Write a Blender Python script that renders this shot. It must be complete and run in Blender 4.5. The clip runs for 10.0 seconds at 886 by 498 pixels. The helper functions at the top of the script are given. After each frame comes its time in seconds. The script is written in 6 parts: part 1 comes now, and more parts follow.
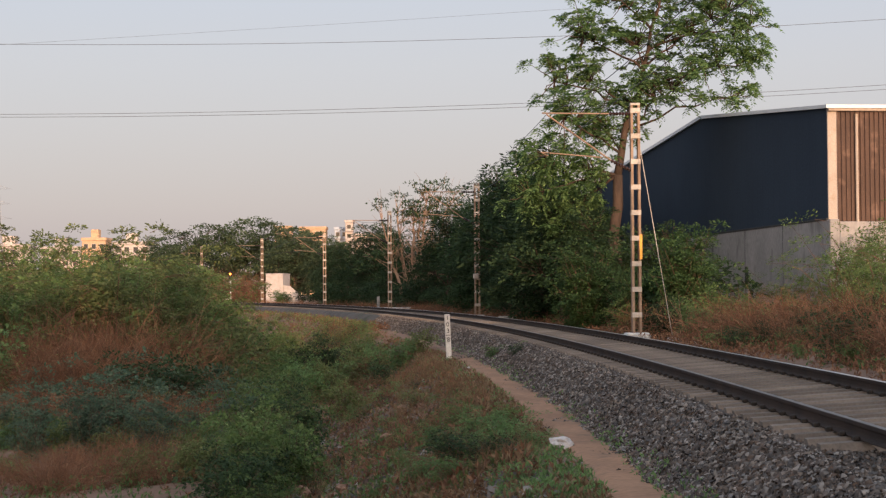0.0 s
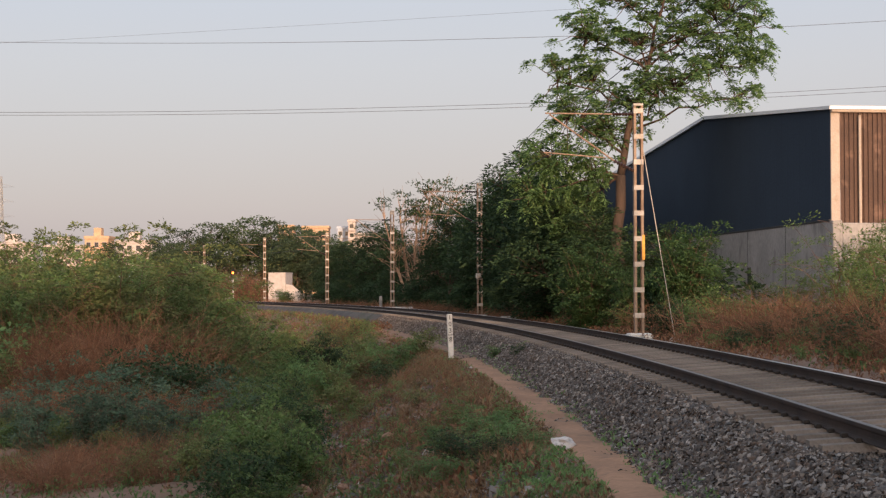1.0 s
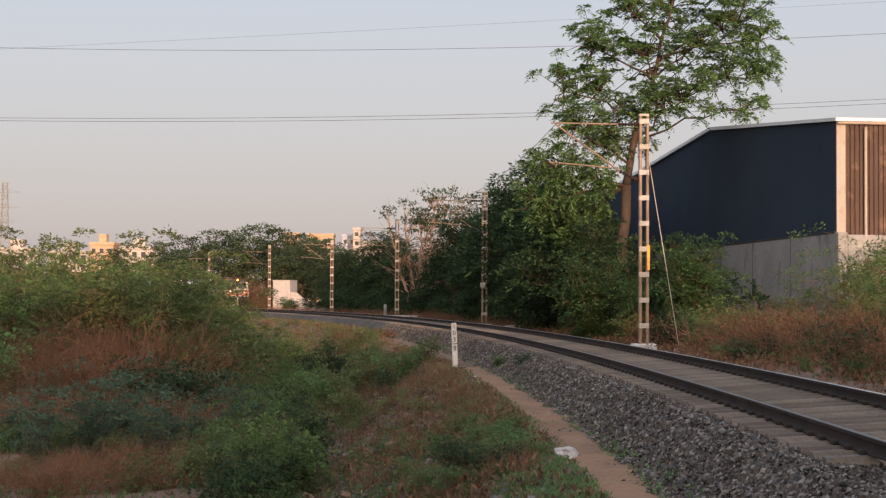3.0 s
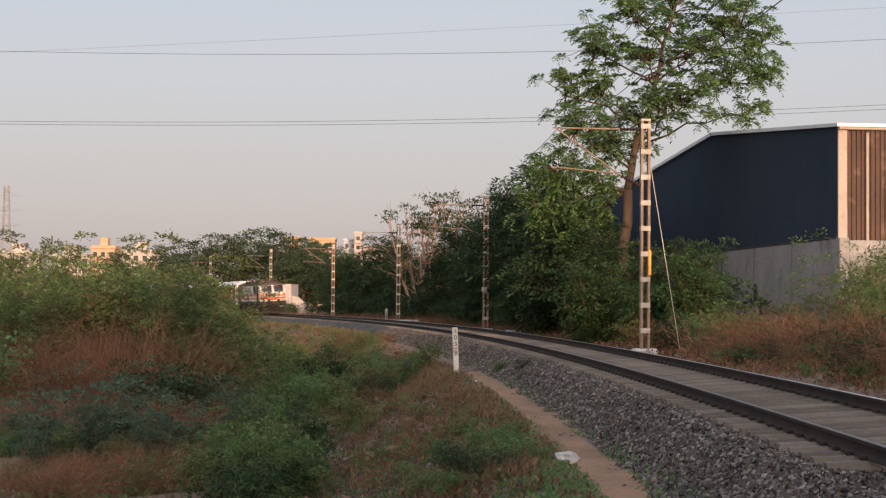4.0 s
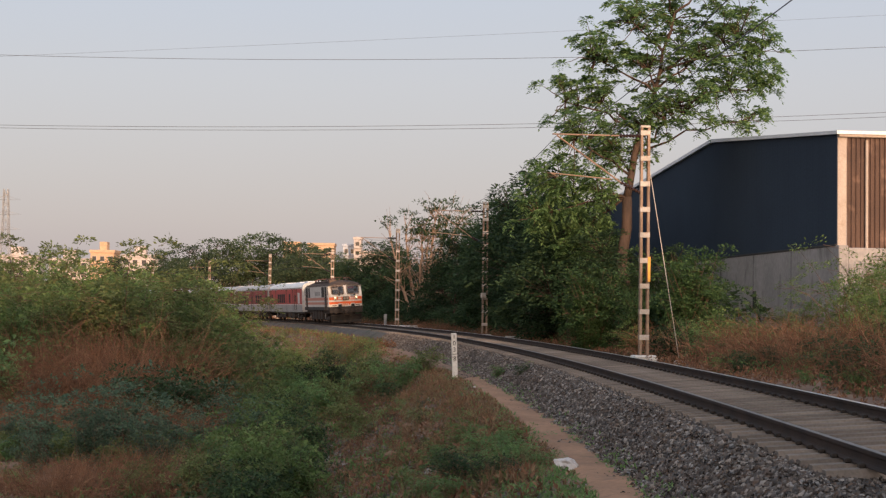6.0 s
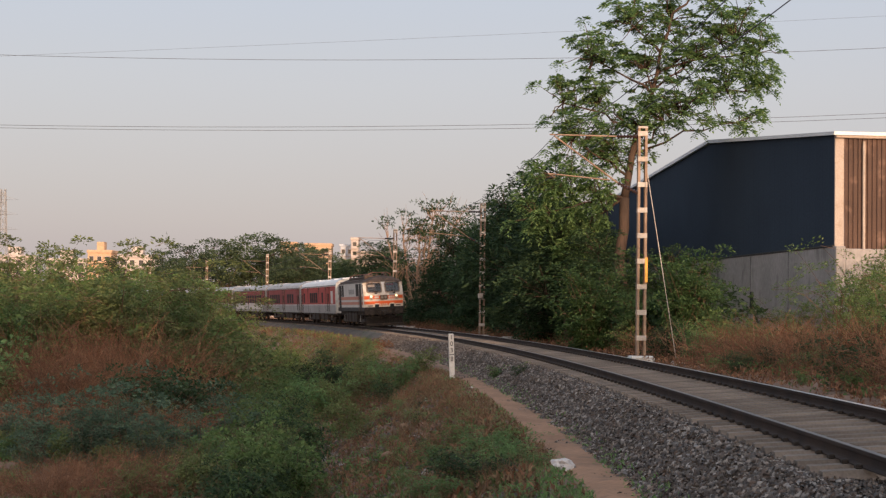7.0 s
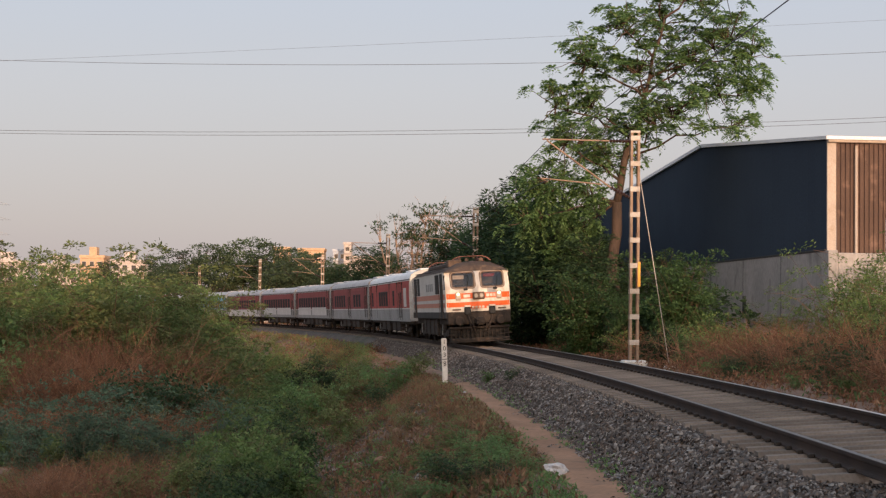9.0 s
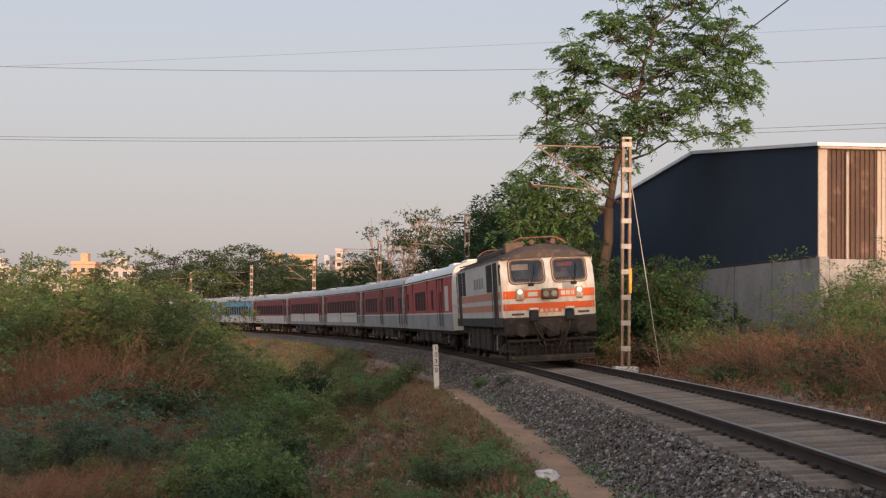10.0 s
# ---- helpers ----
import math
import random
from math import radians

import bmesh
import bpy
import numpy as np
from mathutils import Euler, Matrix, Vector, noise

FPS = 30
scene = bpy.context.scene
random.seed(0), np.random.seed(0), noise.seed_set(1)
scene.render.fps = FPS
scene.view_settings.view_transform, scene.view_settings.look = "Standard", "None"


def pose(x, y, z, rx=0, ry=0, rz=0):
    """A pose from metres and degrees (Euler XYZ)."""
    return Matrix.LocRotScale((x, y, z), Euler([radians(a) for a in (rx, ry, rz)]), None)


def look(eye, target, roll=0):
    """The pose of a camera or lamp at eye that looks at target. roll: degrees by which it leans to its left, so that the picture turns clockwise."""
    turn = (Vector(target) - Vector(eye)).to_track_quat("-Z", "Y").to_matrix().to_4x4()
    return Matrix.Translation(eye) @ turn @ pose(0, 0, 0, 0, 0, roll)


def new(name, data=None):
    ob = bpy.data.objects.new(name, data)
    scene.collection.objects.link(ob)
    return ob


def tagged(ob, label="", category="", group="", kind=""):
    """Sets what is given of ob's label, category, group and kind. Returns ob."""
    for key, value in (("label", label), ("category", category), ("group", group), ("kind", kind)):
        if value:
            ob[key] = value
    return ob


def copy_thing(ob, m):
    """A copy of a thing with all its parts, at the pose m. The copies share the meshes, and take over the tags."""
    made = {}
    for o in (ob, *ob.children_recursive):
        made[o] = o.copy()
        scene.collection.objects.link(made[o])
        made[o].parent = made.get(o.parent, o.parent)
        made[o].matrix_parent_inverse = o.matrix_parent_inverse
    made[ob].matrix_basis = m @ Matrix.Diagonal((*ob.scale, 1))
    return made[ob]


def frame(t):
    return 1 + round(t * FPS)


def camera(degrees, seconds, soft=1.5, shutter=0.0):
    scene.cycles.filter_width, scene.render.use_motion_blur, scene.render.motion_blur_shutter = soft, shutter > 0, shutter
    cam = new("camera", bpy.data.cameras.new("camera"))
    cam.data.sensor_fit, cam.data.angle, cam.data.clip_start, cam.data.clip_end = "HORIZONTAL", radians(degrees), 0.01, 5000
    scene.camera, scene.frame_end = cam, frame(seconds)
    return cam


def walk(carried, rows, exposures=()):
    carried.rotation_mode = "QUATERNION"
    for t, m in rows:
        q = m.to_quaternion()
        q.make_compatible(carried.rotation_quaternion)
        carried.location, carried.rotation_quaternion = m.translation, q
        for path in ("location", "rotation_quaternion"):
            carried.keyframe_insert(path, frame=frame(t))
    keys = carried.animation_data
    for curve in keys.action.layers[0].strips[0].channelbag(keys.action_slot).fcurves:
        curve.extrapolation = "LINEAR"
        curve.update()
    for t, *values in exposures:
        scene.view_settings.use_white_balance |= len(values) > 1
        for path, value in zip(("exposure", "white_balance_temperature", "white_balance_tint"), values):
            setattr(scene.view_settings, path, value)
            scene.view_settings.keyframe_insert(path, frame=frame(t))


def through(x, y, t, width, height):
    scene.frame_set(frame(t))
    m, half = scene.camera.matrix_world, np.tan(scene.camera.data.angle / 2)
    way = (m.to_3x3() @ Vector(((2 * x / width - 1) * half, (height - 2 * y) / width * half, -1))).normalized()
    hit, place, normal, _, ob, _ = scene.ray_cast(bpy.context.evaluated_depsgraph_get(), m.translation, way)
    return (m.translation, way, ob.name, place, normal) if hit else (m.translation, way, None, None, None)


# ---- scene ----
# The camera stands inside a long curve of single broad-gauge track; +Y is the way it looks.
cam = camera(28.98, 10.0, 1.3)
EYE = (0.0, 0.0, 1.396)


def aim(yaw, pitch, roll):
    return pose(*EYE, 90 + pitch, 0, yaw) @ pose(0, 0, 0, 0, 0, roll)


PATH = [
    (0.0, aim(0.336, 1.402, -0.417)), (0.5, aim(0.387, 1.397, -0.300)), (1.0, aim(0.423, 1.393, -0.185)),
    (1.5, aim(0.474, 1.410, -0.038)), (2.0, aim(0.526, 1.486, 0.089)), (2.5, aim(0.560, 1.592, 0.172)),
    (4.0, aim(0.633, 1.835, 0.413)), (4.5, aim(0.653, 1.901, 0.449)), (5.0, aim(0.661, 1.969, 0.548)),
    (5.5, aim(0.651, 2.012, 0.621)), (7.0, aim(0.520, 2.043, 0.720)), (7.5, aim(0.462, 2.078, 0.719)),
    (8.0, aim(0.417, 2.130, 0.723)), (8.5, aim(0.366, 2.162, 0.707)), (9.0, aim(0.281, 2.203, 0.636)),
    (9.5, aim(0.147, 2.313, 0.621)), (10.0, aim(0.0, 2.414, 0.632)),
]
walk(cam, PATH, [(0.0, 0.28), (2.0, 0.28), (5.0, 0.22), (10.0, 0.20)])

# ---- world and sun: low evening sun behind the camera ----
SUN_AZ, SUN_EL = 167.0, 8.0
world = bpy.data.worlds.new("evening_sky")
scene.world = world
world.use_nodes = True
wn = world.node_tree
sky = wn.nodes.new("ShaderNodeTexSky")
sky.sky_type, sky.sun_disc = "NISHITA", False
sky.sun_elevation, sky.sun_rotation = radians(SUN_EL), radians(SUN_AZ)
sky.air_density, sky.dust_density, sky.ozone_density = 1.0, 2.5, 1.0
bg = wn.nodes["Background"]
bg.inputs["Strength"].default_value = 0.15
# evening haze over the clear sky: dusty pink low down, pale blue above
way = wn.nodes.new("ShaderNodeTexCoord")
sep = wn.nodes.new("ShaderNodeSeparateXYZ")
haze = wn.nodes.new("ShaderNodeValToRGB")
stops = [(0.0, (0.48, 0.405, 0.42)), (0.05, (0.53, 0.47, 0.485)), (0.13, (0.55, 0.53, 0.575)), (0.24, (0.51, 0.56, 0.68)), (0.6, (0.34, 0.44, 0.60)), (1.0, (0.28, 0.38, 0.55))]
for i, (p, c) in enumerate(stops):
    e = haze.color_ramp.elements[i] if i < 2 else haze.color_ramp.elements.new(p)
    e.position, e.color = p, (c[0], c[1], c[2], 1.0)
up_scale, blend = wn.nodes.new("ShaderNodeMix"), wn.nodes.new("ShaderNodeMix")
for n, kind in ((up_scale, "MULTIPLY"), (blend, "MIX")):
    n.data_type, n.blend_type = "RGBA", kind
up_scale.inputs[0].default_value, up_scale.inputs[7].default_value = 1.0, (6.67, 6.67, 6.67, 1.0)
blend.inputs[0].default_value = 0.8
wn.links.new(way.outputs["Generated"], sep.inputs[0])
wn.links.new(sep.outputs["Z"], haze.inputs[0])
wn.links.new(haze.outputs[0], up_scale.inputs[6])
wn.links.new(sky.outputs["Color"], blend.inputs[6])
wn.links.new(up_scale.outputs[2], blend.inputs[7])
# the sky brightens and warms smoothly towards the low sun
toward, swell, glow_mix, lit_sky = (wn.nodes.new("ShaderNode" + k) for k in ("VectorMath", "MapRange", "Mix", "Mix"))
toward.operation = "DOT_PRODUCT"
toward.inputs[1].default_value = (math.sin(radians(SUN_AZ)), math.cos(radians(SUN_AZ)), 0.12)
swell.interpolation_type = "SMOOTHSTEP"
swell.inputs[1].default_value, swell.inputs[2].default_value = -0.35, 1.0
for n, kind in ((glow_mix, "MIX"), (lit_sky, "MULTIPLY")):
    n.data_type, n.blend_type = "RGBA", kind
glow_mix.inputs[6].default_value, glow_mix.inputs[7].default_value = (1.0, 1.0, 1.0, 1.0), (4.1, 3.4, 2.75, 1.0)
lit_sky.inputs[0].default_value = 1.0
wn.links.new(way.outputs["Generated"], toward.inputs[0])
wn.links.new(toward.outputs["Value"], swell.inputs[0])
wn.links.new(swell.outputs[0], glow_mix.inputs[0])
wn.links.new(blend.outputs[2], lit_sky.inputs[6])
wn.links.new(glow_mix.outputs[2], lit_sky.inputs[7])
wn.links.new(lit_sky.outputs[2], bg.inputs["Color"])
sun_data = bpy.data.lights.new("sun", "SUN")
sun_data.energy, sun_data.angle, sun_data.color = 4.2, radians(0.6), (1.0, 0.68, 0.47)
sun = new("sun", sun_data)
sun.matrix_basis = look((0, 0, 60), (-60 * math.sin(radians(SUN_AZ)), -60 * math.cos(radians(SUN_AZ)), 60 - 60 * math.tan(radians(SUN_EL))))

# ---- the curve of the track ----
RAD, CX, CY, CANT = 710.44, -705.25, 7.78, 0.0622


def gp(s, off=0.0, z=0.0):
    """A point s metres along the track, off metres to its inner side, z above the inner rail."""
    a = s / RAD
    return Vector((CX + (RAD - off) * math.cos(a), CY + (RAD - off) * math.sin(a), z))


def tp(s, off=0.0, z=0.0):
    """The same in the canted plane of the rails."""
    o = off - 0.873
    return gp(s, 0.873 + o * math.cos(CANT) + z * math.sin(CANT), z * math.cos(CANT) - o * math.sin(CANT))


def offset_of(x, y):
    return RAD - math.hypot(x - CX, y - CY), RAD * math.atan2(y - CY, x - CX)


# ---- materials ----
def shader(name):
    m = bpy.data.materials.new(name)
    m.use_nodes = True
    return m, m.node_tree, m.node_tree.nodes["Principled BSDF"]


def rgb(c):
    return (c[0], c[1], c[2], 1.0)


def mixer(nt, fac, a, b, blend="MIX"):
    n = nt.nodes.new("ShaderNodeMix")
    n.data_type, n.blend_type = "RGBA", blend
    for sock, v in ((n.inputs[0], fac), (n.inputs[6], a), (n.inputs[7], b)):
        if isinstance(v, bpy.types.NodeSocket):
            nt.links.new(v, sock)
        elif isinstance(v, tuple):
            sock.default_value = rgb(v)
        else:
            sock.default_value = v
    return n.outputs[2]


def ramp(nt, fac, lo, hi):
    n = nt.nodes.new("ShaderNodeMapRange")
    nt.links.new(fac, n.inputs[0])
    n.inputs[1].default_value, n.inputs[2].default_value = lo, hi
    return n.outputs[0]


def grain(nt, scale, detail=4.0, coord="Object", stretch=(1, 1, 1)):
    tc = nt.nodes.new("ShaderNodeTexCoord")
    mp = nt.nodes.new("ShaderNodeMapping")
    mp.inputs["Scale"].default_value = stretch
    nz = nt.nodes.new("ShaderNodeTexNoise")
    nz.inputs["Scale"].default_value, nz.inputs["Detail"].default_value = scale, detail
    nt.links.new(tc.outputs[coord], mp.inputs["Vector"])
    nt.links.new(mp.outputs["Vector"], nz.inputs["Vector"])
    return nz.outputs["Fac"]


def surface(name, c1, c2, rough=0.8, big=0.6, fine=25.0, bump=0.2, metal=0.0, stain=None, stretch=(1, 1, 1), vary=0.0, soil=0.56):
    """A weathered surface: two tones in large patches, fine grain, a stain of its own and slight relief."""
    m, nt, b = shader(name)
    col = mixer(nt, ramp(nt, grain(nt, big, 5.0, stretch=stretch), 0.35, 0.65), c1, c2)
    f = grain(nt, fine, 3.0, stretch=stretch)
    col = mixer(nt, ramp(nt, f, 0.25, 0.75), mixer(nt, 1.0, col, (0.72, 0.72, 0.72), "MULTIPLY"), col)
    if stain:
        col = mixer(nt, ramp(nt, grain(nt, big * 3.1, 6.0, stretch=stretch), soil, soil + 0.18), col, stain)
    if vary:
        oi = nt.nodes.new("ShaderNodeObjectInfo")
        hs = nt.nodes.new("ShaderNodeHueSaturation")
        mr = nt.nodes.new("ShaderNodeMapRange")
        nt.links.new(oi.outputs["Random"], mr.inputs[0])
        mr.inputs[3].default_value, mr.inputs[4].default_value = 1 - vary, 1 + vary
        nt.links.new(mr.outputs[0], hs.inputs["Value"])
        nt.links.new(col, hs.inputs["Color"])
        col = hs.outputs["Color"]
    nt.links.new(col, b.inputs["Base Color"])
    b.inputs["Roughness"].default_value, b.inputs["Metallic"].default_value = rough, metal
    if rough > 0.7:
        b.inputs["Specular IOR Level"].default_value = 0.2
    if bump:
        bp = nt.nodes.new("ShaderNodeBump")
        bp.inputs["Strength"].default_value, bp.inputs["Distance"].default_value = bump, 0.02
        nt.links.new(f, bp.inputs["Height"])
        nt.links.new(bp.outputs["Normal"], b.inputs["Normal"])
    return m


def islands(name, tones, rough=0.9, through=0.0, vary=0.25):
    """For leaves, twigs and stones: every piece takes its own tone between those given."""
    m, nt, b = shader(name)
    geo, oi = nt.nodes.new("ShaderNodeNewGeometry"), nt.nodes.new("ShaderNodeObjectInfo")
    cr = nt.nodes.new("ShaderNodeValToRGB")
    el = cr.color_ramp.elements
    while len(el) < len(tones):
        el.new(0.5)
    for i, c in enumerate(tones):
        el[i].position, el[i].color = i / max(1, len(tones) - 1), rgb(c)
    nt.links.new(geo.outputs["Random Per Island"], cr.inputs[0])
    hs, mr = nt.nodes.new("ShaderNodeHueSaturation"), nt.nodes.new("ShaderNodeMapRange")
    nt.links.new(oi.outputs["Random"], mr.inputs[0])
    mr.inputs[3].default_value, mr.inputs[4].default_value = 1 - vary, 1 + vary
    nt.links.new(mr.outputs[0], hs.inputs["Value"])
    nt.links.new(cr.outputs[0], hs.inputs["Color"])
    col = mixer(nt, ramp(nt, grain(nt, 0.9, 3.0), 0.3, 0.7), mixer(nt, 1.0, hs.outputs["Color"], (0.7, 0.7, 0.7), "MULTIPLY"), hs.outputs["Color"])
    nt.links.new(col, b.inputs["Base Color"])
    b.inputs["Roughness"].default_value = rough
    b.inputs["Specular IOR Level"].default_value = 0.12
    if through:
        tr, mx = nt.nodes.new("ShaderNodeBsdfTranslucent"), nt.nodes.new("ShaderNodeMixShader")
        nt.links.new(col, tr.inputs["Color"])
        mx.inputs[0].default_value = through
        nt.links.new(b.outputs[0], mx.inputs[1])
        nt.links.new(tr.outputs[0], mx.inputs[2])
        nt.links.new(mx.outputs[0], nt.nodes["Material Output"].inputs["Surface"])
    return m


def glow(name, c, strength):
    m, nt, b = shader(name)
    b.inputs["Base Color"].default_value = rgb(c)
    b.inputs["Emission Color"].default_value = rgb(c)
    b.inputs["Emission Strength"].default_value = strength
    return m


def glassy(name, c, gloss=0.1, spec=0.35):
    m, nt, b = shader(name)
    b.inputs["Base Color"].default_value = rgb(c)
    b.inputs["Roughness"].default_value = gloss
    b.inputs["Specular IOR Level"].default_value = spec
    return m


M_EARTH = surface("dry_earth", (0.27, 0.165, 0.115), (0.17, 0.108, 0.078), 0.95, 0.35, 6, 0.8, stain=(0.13, 0.105, 0.068))
M_PATH = surface("trodden_earth", (0.34, 0.190, 0.115), (0.25, 0.140, 0.086), 0.95, 0.7, 9, 0.7, stain=(0.15, 0.098, 0.066))
M_BED = surface("ballast_bed", (0.115, 0.100, 0.088), (0.068, 0.060, 0.054), 0.95, 0.7, 14, 1.0)
M_STONE = islands("crushed_stone", [(0.058, 0.050, 0.046), (0.126, 0.110, 0.101), (0.079, 0.069, 0.063), (0.29, 0.262, 0.24), (0.115, 0.082, 0.065), (0.062, 0.054, 0.051)], 0.9)
M_SLEEPER = surface("sleeper_concrete", (0.235, 0.195, 0.165), (0.16, 0.13, 0.11), 0.9, 2.0, 30, 0.5, stain=(0.105, 0.076, 0.058), vary=0.25)
M_RAIL = surface("rusty_rail", (0.050, 0.033, 0.026), (0.030, 0.022, 0.019), 0.9, 1.5, 40, 0.2)
# two tones of one rail head: only the brighter carries the sky glint
M_RAILTOP = surface("polished_rail_head_glint", (0.85, 0.83, 0.80), (0.78, 0.76, 0.73), 0.28, 1.0, 60, 0.02, metal=1.0)
M_RAILDULL = surface("rail_head_no_glint", (0.20, 0.17, 0.15), (0.15, 0.13, 0.115), 0.5, 1.0, 60, 0.05, metal=0.6)
M_CLIP = surface("rail_clip_iron", (0.05, 0.036, 0.028), (0.03, 0.024, 0.02), 0.8, 4, 40, 0.2)
M_MAST = surface("weathered_galvanised_mast", (0.46, 0.41, 0.36), (0.34, 0.29, 0.24), 0.65, 1.2, 18, 0.2, stain=(0.25, 0.13, 0.07))
M_MAST_DK = surface("rusty_mast_side", (0.30, 0.21, 0.15), (0.20, 0.13, 0.09), 0.8, 1.2, 18, 0.2)
M_YELLOW = surface("yellow_plate_paint", (0.75, 0.36, 0.04), (0.6, 0.28, 0.03), 0.6, 3, 30, 0.1)
M_WHITE = surface("whitewashed_concrete", (0.60, 0.57, 0.53), (0.50, 0.46, 0.42), 0.85, 2.5, 20, 0.2, stain=(0.34, 0.30, 0.26))
M_BLACK = surface("black_paint", (0.02, 0.02, 0.02), (0.03, 0.03, 0.03), 0.85, 3, 30, 0.05)
M_CONC = surface("grey_concrete_wall", (0.32, 0.295, 0.278), (0.245, 0.228, 0.216), 0.9, 0.35, 8, 0.3, stain=(0.13, 0.12, 0.112), stretch=(1, 1, 0.6))
M_NAVY = surface("navy_sheet_cladding", (0.028, 0.041, 0.061), (0.024, 0.035, 0.053), 0.95, 0.3, 10, 0.05)
M_CREAM = surface("cream_painted_steel", (0.44, 0.36, 0.30), (0.37, 0.30, 0.25), 0.75, 1.0, 20, 0.1, stain=(0.28, 0.215, 0.165))
M_BROWNSHEET = surface("brown_corrugated_sheet", (0.105, 0.063, 0.047), (0.078, 0.048, 0.037), 0.75, 0.6, 14, 0.1, stain=(0.16, 0.10, 0.075))
M_ROOFSHEET = surface("pale_roof_sheet", (0.66, 0.66, 0.66), (0.56, 0.56, 0.56), 0.45, 0.5, 14, 0.1)
M_WIRE = surface("dull_cable", (0.06, 0.06, 0.065), (0.045, 0.045, 0.05), 0.6, 5, 30, 0)
M_INSUL = surface("brown_porcelain", (0.05, 0.025, 0.02), (0.035, 0.02, 0.016), 0.25, 5, 30, 0)
M_BARK = surface("grey_brown_bark", (0.088, 0.058, 0.043), (0.054, 0.038, 0.030), 0.95, 1.6, 12, 0.8, stretch=(1, 1, 0.3))
M_PALEBARK = surface("pale_bare_wood", (0.34, 0.225, 0.155), (0.24, 0.155, 0.108), 0.9, 1.6, 14, 0.5)
M_LEAF = islands("tree_leaf", [(0.095, 0.165, 0.062), (0.155, 0.245, 0.088), (0.122, 0.205, 0.074), (0.205, 0.290, 0.118)], 0.6, 0.5)
M_LEAF_MD = islands("mid_green_leaf", [(0.036, 0.072, 0.026), (0.062, 0.108, 0.038), (0.048, 0.088, 0.031), (0.090, 0.138, 0.052)], 0.6, 0.38)
M_LEAF_DK = islands("dark_hedge_leaf", [(0.027, 0.052, 0.024), (0.048, 0.080, 0.035), (0.036, 0.064, 0.029), (0.070, 0.105, 0.045)], 0.65, 0.35)
M_LEAF_LT = islands("light_green_leaf", [(0.090, 0.145, 0.046), (0.145, 0.215, 0.070), (0.112, 0.172, 0.056), (0.215, 0.270, 0.105)], 0.65, 0.42)
M_LEAF_OL = islands("olive_leaf", [(0.100, 0.130, 0.046), (0.158, 0.185, 0.067), (0.122, 0.148, 0.054), (0.225, 0.238, 0.102)], 0.65, 0.42)
M_LEAF_BL = islands("grey_green_leaf", [(0.070, 0.118, 0.078), (0.115, 0.170, 0.108), (0.088, 0.138, 0.088), (0.17, 0.22, 0.14)], 0.65, 0.42)
M_LEAF_FAR = islands("far_tree_leaf", [(0.062, 0.092, 0.046), (0.105, 0.138, 0.070), (0.080, 0.110, 0.058)], 0.7, 0.4)
M_DRY = islands("dry_rust_brush", [(0.170, 0.083, 0.047), (0.235, 0.118, 0.067), (0.115, 0.062, 0.040), (0.33, 0.19, 0.115)], 0.85, 0.2)
M_STRAW = islands("dry_straw", [(0.235, 0.150, 0.085), (0.165, 0.108, 0.064), (0.31, 0.21, 0.125)], 0.85, 0.25)
M_TWIG = surface("twig_bark", (0.15, 0.09, 0.065), (0.10, 0.062, 0.045), 0.95, 3, 20, 0.3)
M_BAG = surface("white_plastic_sack", (0.52, 0.48, 0.46), (0.42, 0.38, 0.36), 0.6, 6, 20, 0.4, stain=(0.40, 0.33, 0.28))
M_BLD_W = surface("white_plaster", (0.47, 0.41, 0.375), (0.40, 0.35, 0.32), 0.85, 0.15, 2, 0.05, stain=(0.30, 0.265, 0.24))
M_BLD_O = surface("ochre_plaster", (0.50, 0.33, 0.21), (0.44, 0.29, 0.185), 0.85, 0.15, 2, 0.05)
M_BLD_B = surface("blue_grey_plaster", (0.50, 0.54, 0.60), (0.42, 0.45, 0.50), 0.85, 0.15, 2, 0.05)
M_DARKPANE = glassy("dark_window_pane", (0.03, 0.032, 0.036))


